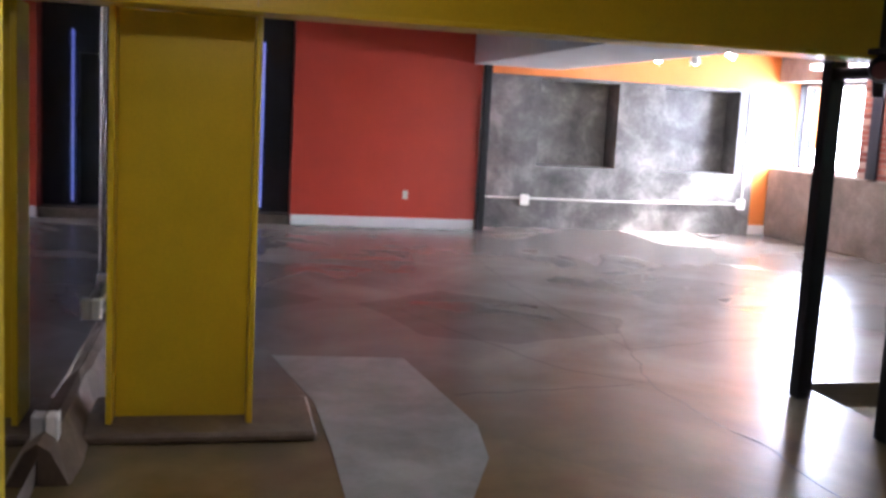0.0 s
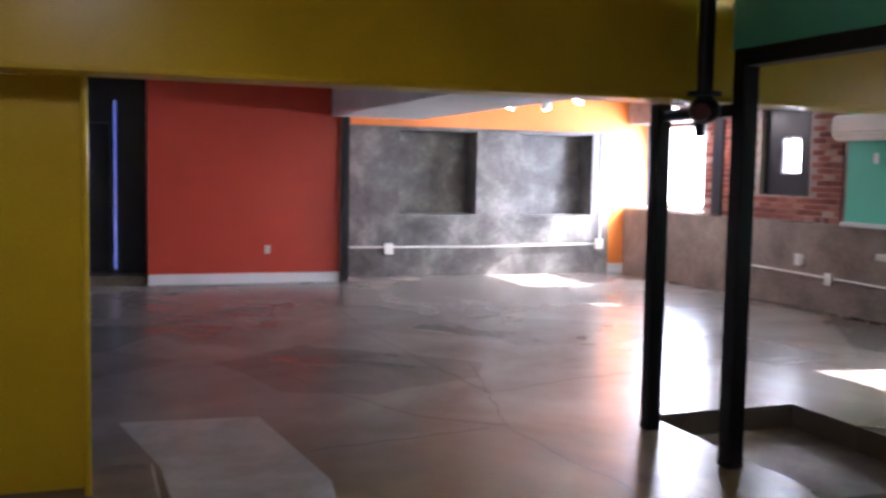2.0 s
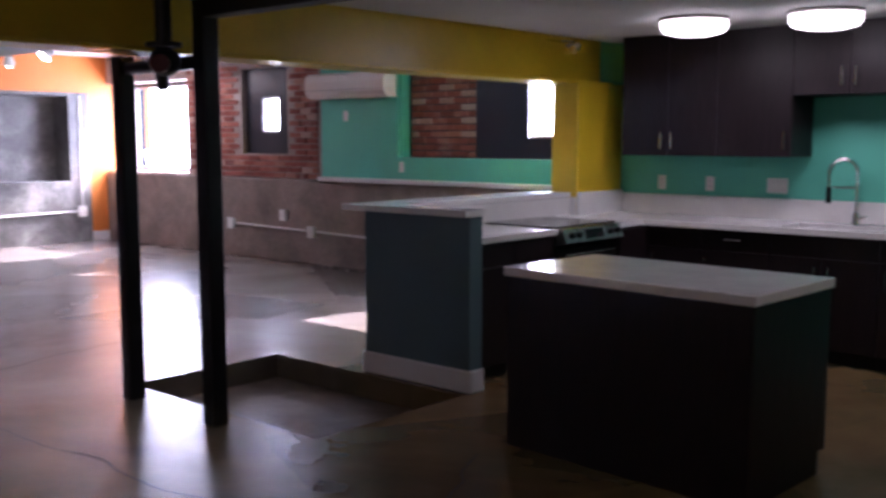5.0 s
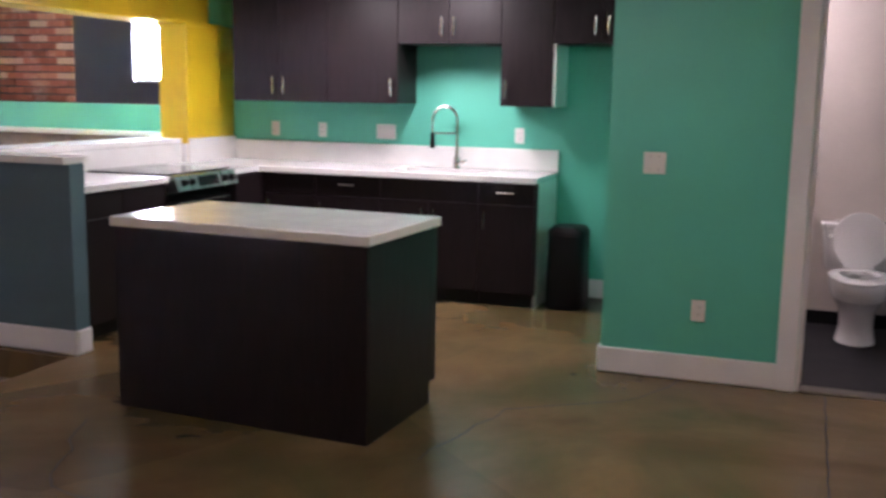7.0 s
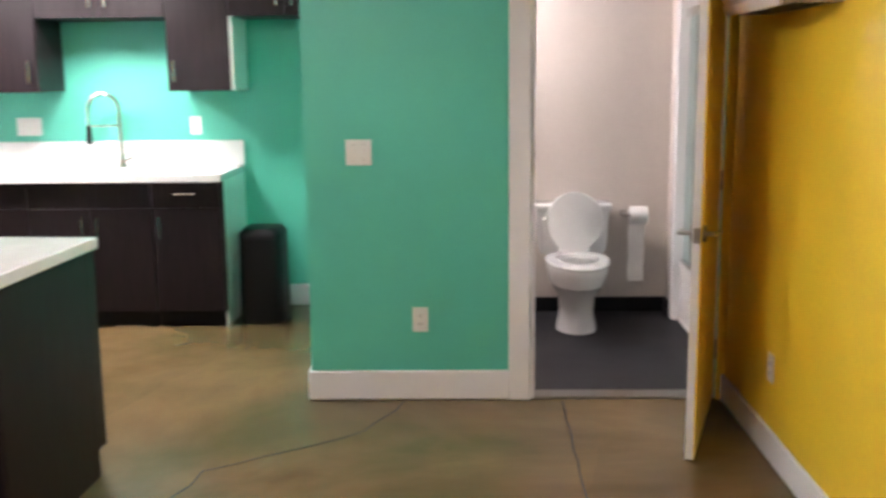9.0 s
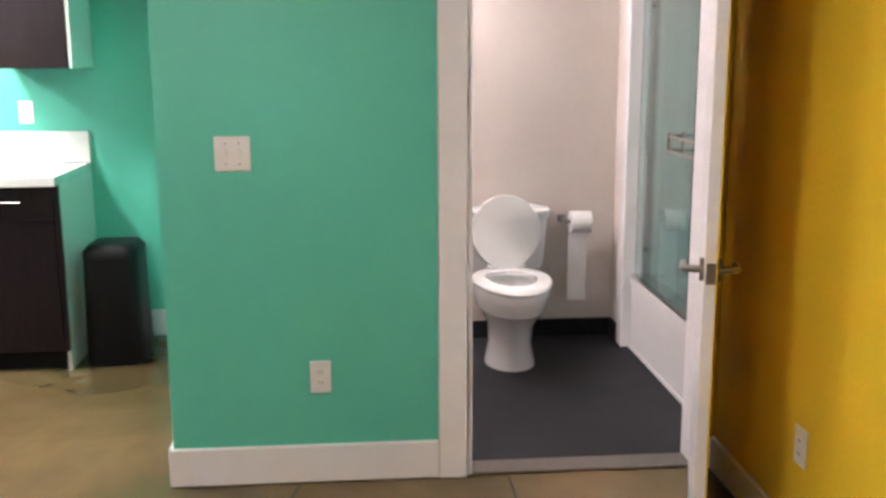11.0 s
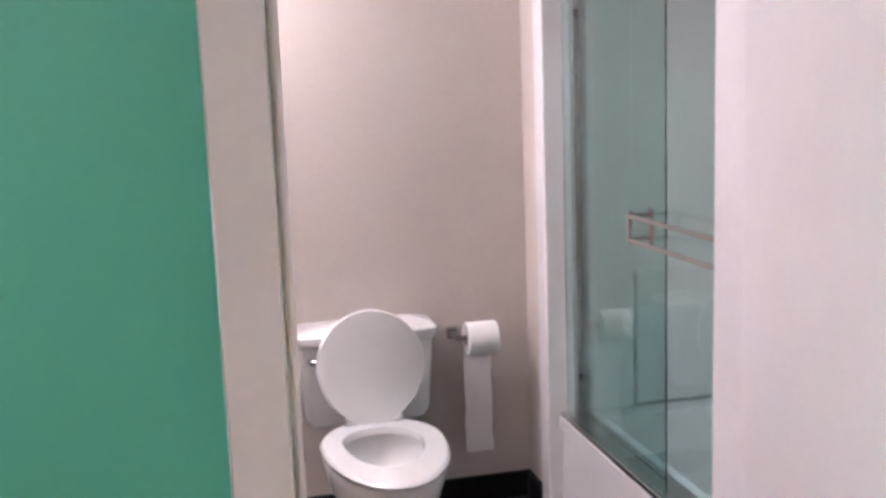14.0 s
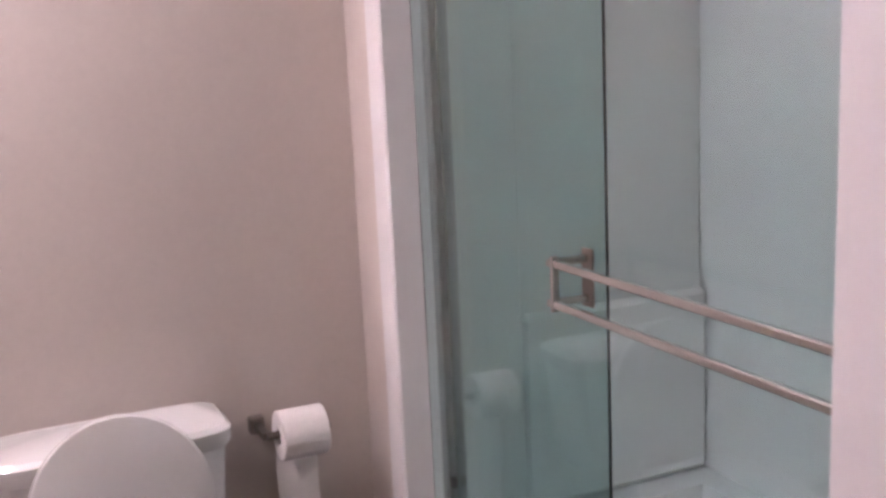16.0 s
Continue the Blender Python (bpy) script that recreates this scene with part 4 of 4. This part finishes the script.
island_part("body", (-0.675, -0.375, 0.0, 0.65, 0.30, 0.888), ESPR)
island_part("front_panel", (-0.69, -0.392, 0.0, 0.664, -0.376, 0.888), ESPR, bevel=0.001)
island_part("side_panel", (0.651, -0.375, 0.0, 0.665, 0.30, 0.888), ESPR, bevel=0.001)
island_part("side_panel", (-0.692, -0.375, 0.0, -0.676, 0.30, 0.888), ESPR, bevel=0.001)
island_part("upper_side", (0.651, 0.301, 0.11, 0.665, 0.37, 0.888), ESPR)
for k in range(3):
    d = island_part("door", (-0.675 + k * 0.441 + 0.003, 0.345, 0.11, -0.675 + (k + 1) * 0.441 - 0.003, 0.365, 0.87), ESPR, bevel=0.001)
island_part("carcass_back", (-0.675, 0.301, 0.11, 0.65, 0.343, 0.888), ESPR)
island_part("worktop", (-0.72, -0.395, 0.89, 0.675, 0.40, 0.937), QUARTZ, None, "white quartz top", bevel=0.004)

# bin
bn = thing("waste_bin", (-1.345, 6.98, 0), "tall black plastic waste bin by the wall", "waste bin")
part("body", loft(bmesh.new(), [oval(-1.345, 6.98, z, rx, ry, 32, p=5) for z, rx, ry in ((0.001, 0.135, 0.15), (0.03, 0.145, 0.16), (0.52, 0.135, 0.15), (0.545, 0.135, 0.15))]), BLACKP, bn, smooth=True)
part("lid", loft(bmesh.new(), [oval(-1.345, 6.98, z, rx, ry, 32, p=5) for z, rx, ry in ((0.546, 0.137, 0.152), (0.575, 0.135, 0.15), (0.605, 0.11, 0.125), (0.61, 0.08, 0.09))]), BLACKP, bn, smooth=True)
plate((-1.06, 7.398, 0.38), (0, -1))

# ---- bathroom door ----
dr = fixed("door_2", B(-0.82, -0.0358, 0.012, -0.003, -0.004, 2.065), WHITE, "open bathroom door, white inside and yellow outside", "door")
HINGE = Matrix.Translation((1.075, 5.390, 0)) @ Matrix.Rotation(math.atan2(-0.785, -0.262) - math.pi, 4, "Z")


def door_part(name, bm, material, parent, label="", smooth=False):
    ob = link(name, bm, material, smooth)
    ob.parent = parent
    if label:
        ob["label"] = label
    return ob


door_part("outer_skin", B(-0.819, -0.040, 0.012, -0.003, -0.036, 2.065), YELLOW, dr, "yellow painted outer face")
for sgn, yb in ((-1, -0.040), (1, -0.004)):
    hs = door_part("lever_handle", T((-0.76, yb, 0.92), (-0.76, yb + sgn * 0.012, 0.92), 0.033, n=24), NICKEL, dr, "satin nickel lever handle", True)
    door_part("lever", sweep(bmesh.new(), [(-0.76, yb + sgn * 0.01, 0.92), (-0.76, yb + sgn * 0.045, 0.92), (-0.755, yb + sgn * 0.055, 0.92), (-0.72, yb + sgn * 0.058, 0.918), (-0.65, yb + sgn * 0.056, 0.914)], 0.010), NICKEL, hs, "", True)
door_part("latch_plate", B(-0.8222, -0.035, 0.89, -0.8202, -0.009, 0.95), NICKEL, dr, "latch plate on the door edge")
for hz in (0.25, 1.05, 1.85):
    door_part("hinge", T((0.002, -0.047, hz - 0.045), (0.002, -0.047, hz + 0.045), 0.008, n=10), NICKEL, dr, "", True)
dr.matrix_basis = HINGE

# ---- toilet ----
TX = 0.61
to = thing("toilet", (TX, 6.7, 0.006), "white porcelain toilet with the lid raised", "toilet")
part("base", loft(bmesh.new(), [oval(TX, 6.72, z, rx, ry, 36, fr) for z, rx, ry, fr in (
    (0.007, 0.125, 0.20, -0.1), (0.03, 0.122, 0.195, -0.1), (0.12, 0.105, 0.18, -0.1), (0.22, 0.115, 0.19, 0.1), (0.28, 0.15, 0.21, 0.35), (0.31, 0.17, 0.22, 0.5))]), CERAM, to, smooth=True)
bowl = [oval(TX, 6.72, z, rx, ry, 36, fr) for z, rx, ry, fr in (
    (0.311, 0.17, 0.22, 0.5), (0.37, 0.185, 0.225, 0.62), (0.40, 0.19, 0.225, 0.68), (0.42, 0.188, 0.222, 0.68),
    (0.422, 0.135, 0.15, 0.75), (0.38, 0.12, 0.13, 0.7), (0.30, 0.06, 0.07, 0.3))]
part("bowl", loft(bmesh.new(), bowl), CERAM, to, smooth=True)
seat = [oval(TX, 6.70, z, rx, ry, 36, fr) for z, rx, ry, fr in (
    (0.425, 0.19, 0.21, 0.75), (0.438, 0.195, 0.213, 0.76), (0.447, 0.188, 0.207, 0.75), (0.447, 0.125, 0.125, 0.85), (0.425, 0.12, 0.12, 0.85))]
sb = bmesh.new()
vs = [[sb.verts.new(p) for p in r] for r in seat]
for a, b in zip(vs, vs[1:] + vs[:1]):
    for k in range(36):
        sb.faces.new((a[k], a[(k + 1) % 36], b[(k + 1) % 36], b[k]))
bmesh.ops.recalc_face_normals(sb, faces=sb.faces)
part("seat", sb, CERAM, to, smooth=True)
lid = bmesh.new()
lr = [[(TX + u * f, 6.865 + d + (z0 - 0.46) * 0.06, z0) for u, z0 in [(0.18 * math.cos(a) * (1 if math.sin(a) > 0 else 1 - 0.12 * abs(math.sin(a))), 0.632 + 0.19 * math.sin(a)) for a in [k * 2 * math.pi / 40 for k in range(40)]]] for d, f in ((-0.012, 0.97), (-0.008, 1.0), (0.004, 1.0), (0.008, 0.97))]
part("lid", loft(lid, lr), CERAM, to, "raised oval lid", smooth=True)
for hx in (-0.075, 0.075):
    part("hinge", T((TX + hx - 0.02, 6.87, 0.455), (TX + hx + 0.02, 6.87, 0.455), 0.013), CERAM, to, smooth=True)
tk = part("tank", loft(bmesh.new(), [oval(TX, 7.035, z, rx, ry, 36, p=6) for z, rx, ry in ((0.42, 0.20, 0.075), (0.45, 0.215, 0.09), (0.69, 0.232, 0.098))]), CERAM, to, smooth=True)
part("tank_lid", loft(bmesh.new(), [oval(TX, 7.035, z, rx, ry, 36, p=6) for z, rx, ry in ((0.691, 0.238, 0.105), (0.705, 0.246, 0.112), (0.730, 0.246, 0.112), (0.740, 0.236, 0.102))]), CERAM, to, smooth=True)
part("flush_lever", sweep(bmesh.new(), [(TX - 0.19, 6.935, 0.655), (TX - 0.19, 6.92, 0.655), (TX - 0.15, 6.915, 0.65), (TX - 0.12, 6.915, 0.645)], 0.009), CHROME, tk, "chrome flush lever", smooth=True)

# paper holder
PX, PY, PZ = 1.03, 7.05, 0.655
ph = thing("toilet_paper_holder", (PX, 7.155, PZ), "nickel holder with a roll of white toilet paper", "paper holder")
part("mount", B(PX - 0.10, 7.13, PZ - 0.02, PX - 0.065, 7.157, PZ + 0.02, bevel=0.003), NICKEL, ph)
part("arm", B(PX - 0.09, 7.05, PZ - 0.008, PX - 0.074, 7.13, PZ + 0.008), NICKEL, ph)
part("spindle", T((PX - 0.08, PY, PZ), (PX + 0.07, PY, PZ), 0.009), NICKEL, ph, smooth=True)
bm = bmesh.new()
for x in (0,):
    ro = [[(PX + s, PY + r * math.cos(k * 2 * math.pi / 32), PZ - 0.004 + r * math.sin(k * 2 * math.pi / 32)) for k in range(32)] for s, r in
          ((-0.053, 0.02), (-0.055, 0.024), (-0.055, 0.055), (-0.052, 0.058), (0.052, 0.058), (0.055, 0.055), (0.055, 0.024), (0.053, 0.02))]
    loft(bm, ro, cap=False)
roll = part("roll", bm, PAPER, ph, "white paper roll", smooth=True)
bm = bmesh.new()
sheet = []
for k in range(14):
    z = PZ - 0.01 - k * 0.033
    w = 0.052 - 0.001 * (k % 3)
    yy = PY + 0.055 + 0.006 * math.sin(k * 0.9)
    sheet.append([(PX - w + 0.002 * math.sin(k), yy, z), (PX + w + 0.002 * math.sin(k), yy + 0.002, z), (PX + w + 0.002 * math.sin(k), yy + 0.0035, z), (PX - w + 0.002 * math.sin(k), yy + 0.0015, z)])
loft(bm, sheet)
part("loose_sheet", bm, PAPER, ph, "long loose sheet hanging down", smooth=True)

# ---- bathtub with sliding glass doors ----
tb = thing("bathtub", (1.7, 6.1, 0.006), "white acrylic alcove bathtub", "bathtub")
part("apron", B(1.272, 5.53, 0.007, 1.305, 6.898, 0.344, bevel=0.004), TUBW, tb)
part("apron_foot", B(1.262, 5.53, 0.007, 1.271, 6.898, 0.03, bevel=0.003), TUBW, tb)
part("rim", slab_with_hole(1.262, 2.098, 5.53, 6.938, 0.345, 0.384, 1.42, 2.02, 5.66, 6.83), TUBW, tb)
part("basin", loft(bmesh.new(), [[(1.42 + i, 5.66 + i, z), (2.02 - i, 5.66 + i, z), (2.02 - i, 6.83 - i, z), (1.42 + i, 6.83 - i, z)] for i, z in ((0.0, 0.383), (0.03, 0.24), (0.07, 0.09), (0.12, 0.06))], cap=False), TUBW, tb)
part("basin_floor", B(1.49, 5.73, 0.05, 1.95, 6.76, 0.062), TUBW, tb)
sd = thing("shower_doors", (1.34, 6.2, 0.386), "sliding greenish glass tub doors in a chrome track", "shower door")
part("bottom_track", B(1.266, 5.535, 0.385, 1.372, 6.897, 0.402, bevel=0.002), CHROME, sd)
part("top_track", B(1.262, 5.535, 1.86, 1.376, 6.897, 1.915, bevel=0.003), CHROME, sd)
part("wall_channel", B(1.322, 6.862, 0.403, 1.372, 6.898, 1.859, bevel=0.002), STAIN, sd, "grey metal wall channel")
g1 = part("glass_panel", B(1.278, 5.60, 0.404, 1.284, 6.86, 1.858), SHGLASS, sd)
g2 = part("glass_panel", B(1.340, 6.235, 0.404, 1.346, 6.86, 1.858), SHGLASS, sd)
g1.visible_shadow = g2.visible_shadow = False
for z in (1.168, 1.105):
    part("towel_bar", B(1.203, 5.575, z - 0.006, 1.215, 6.178, z + 0.006, bevel=0.002), CHROME, sd, "square chrome towel bar")
for yy in (6.19, 5.57):
    br = part("bar_bracket", B(1.202, yy - 0.011, 1.092, 1.216, yy - 0.004, 1.181, bevel=0.002), CHROME, sd)
    for z in (1.168, 1.105):
        part("standoff", B(1.203, yy - 0.003, z - 0.006, 1.2735, yy + 0.009, z + 0.006, bevel=0.002), CHROME, br)
    part("foot_plate", B(1.274, yy - 0.012, 1.090, 1.2775, yy + 0.018, 1.183), NICKEL, br)
for z in (0.533, 1.745):
    part("bumper", B(1.322, 6.846, z - 0.012, 1.336, 6.862, z + 0.012, bevel=0.002), BLACKP, sd, "small dark bumper")

# ---- crumbs of plaster along the wainscot ----
rc = random.Random(9)
for k in range(9):
    cx, cy, cr = -8.6 + rc.uniform(-0.5, 0.5), 7.98 + rc.uniform(-0.05, 0.05), rc.uniform(0.012, 0.03)
    bm = bmesh.new()
    bmesh.ops.create_icosphere(bm, subdivisions=1, radius=cr)
    for v in bm.verts:
        v.co = v.co * rc.uniform(0.7, 1.15)
    bmesh.ops.transform(bm, matrix=Matrix.Translation((cx, cy, cr * 0.55)) @ Matrix.Diagonal((1, 1, 0.6, 1)), verts=bm.verts)
    tagged(link("plaster_crumb", bm, MORTAR), "small pale plaster crumb on the floor by the wainscot", "debris", "plaster crumbs")

# ---- floor saw cuts and patches ----
SAW = plain("sawcut_dark", (0.03, 0.025, 0.02), 0.9, relief=0.0)
for i, run in enumerate((((0.40, 5.37), (0.37, 3.0), (0.36, -1.2)), ((-7.6, 2.75), (-6.4, 2.44), (-5.5, 2.19), (-4.79, 2.22), (-4.22, 2.31), (-3.75, 2.26), (-3.1, 2.4)),
                         ((-5.3, 0.86), (-5.34, 1.2), (-5.5, 2.19)), ((-6.4, 2.44), (-6.7, 3.3), (-7.0, 5.2), (-7.1, 7.9)), ((-6.4, 2.44), (-9.0, 2.3), (-12.5, 2.5)),
                         ((-5.5, 2.19), (-5.9, 1.7), (-7.9, 0.9)), ((-0.35, 5.37), (-0.5, 4.95), (-1.1, 4.5), (-1.3, 3.6)), ((-2.9, 3.6), (-2.5, 2.9), (-1.2, 2.75), (0.36, 2.9)))):
    pts = []
    for (ax, ay), (bx, by) in zip(run, run[1:]):
        n = max(2, int(math.hypot(bx - ax, by - ay) / 0.12))
        wob = 0.004 if i == 0 else 0.016
        pts += [(ax + (bx - ax) * k / n + wob * math.sin(k * 2.3 + i), ay + (by - ay) * k / n + wob * math.cos(k * 1.7 + i), -0.0045) for k in range(n)]
    fixed("floor_joint", sweep(bmesh.new(), pts, 0.0065, 6), SAW, "thin dark crack in the concrete floor", "floor joint")
# cement patch by the column; its near end is a painted-in reflection
patch = bmesh.new()
loft(patch, [[(x + 0.03 * math.sin(k * 1.9), y + 0.03 * math.cos(k * 2.7), z) for k, (x, y) in enumerate(((-4.42, 0.0), (-3.75, 0.05), (-3.7, 0.55), (-4.2, 0.78), (-4.75, 0.85), (-6.15, 0.68), (-6.2, -0.15), (-5.2, -0.02)))] for z in (0.0005, 0.003)])
fixed("floor_patch", patch, PATCH_SHEEN, "grey cement patch on the floor, enlarged and lightened as a painted sheen", "floor patch")

# ---- bricks ----
bl, bh, bd = 0.205, 0.062, 0.022
brick_mesh = bpy.data.meshes.new("brick")
bm = B(-bl / 2, -bd / 2, -bh / 2, bl / 2, bd / 2, bh / 2, bevel=0.004)
bm.to_mesh(brick_mesh)
bm.free()
brick_mesh.materials.append(BRICK)
half_mesh = bpy.data.meshes.new("brick")
bm = B(-bl / 4 + 0.003, -bd / 2, -bh / 2, bl / 4 - 0.003, bd / 2, bh / 2, bevel=0.004)
bm.to_mesh(half_mesh)
bm.free()
half_mesh.materials.append(BRICK)
north = bpy.data.objects["wall_north"]
rnd = random.Random(5)


def lay_bricks(parent, x0, x1, z0, z1, y, holes=()):
    row, z = 0, z0 + bh / 2 + 0.006
    while z + bh / 2 < z1:
        x = x0 + (bl / 2 if row % 2 == 0 else 0.0)
        cells = []
        if row % 2:
            cells.append((x0 + bl / 4, half_mesh, bl / 4))
            x = x0 + bl / 2 + 0.006 + bl / 2
        while x + bl / 2 <= x1 + 0.001:
            cells.append((x, brick_mesh, bl / 2))
            x += bl + 0.010
        if x - bl / 2 + bl / 2 <= x1:
            cells.append((x - bl / 4, half_mesh, bl / 4))
        for cx, me, hw in cells:
            if any(cx + hw > h[0] and cx - hw < h[1] and z + bh / 2 > h[2] and z - bh / 2 < h[3] for h in holes):
                continue
            ob = new("brick", me)
            ob.parent = parent
            ob.location = (cx + rnd.uniform(-0.003, 0.003), y + rnd.uniform(-0.004, 0.004), z + rnd.uniform(-0.002, 0.002))
            ob.rotation_euler = (0, rnd.uniform(-0.008, 0.008), rnd.uniform(-0.01, 0.01))
        z += bh + 0.0125
        row += 1


lay_bricks(north, -11.99, -9.11, 1.085, 2.62, 8.112, [NICHE])
outer = bpy.data.objects["recess_back"]
lay_bricks(outer, -7.72, -6.70, 1.385, 2.38, 8.266)
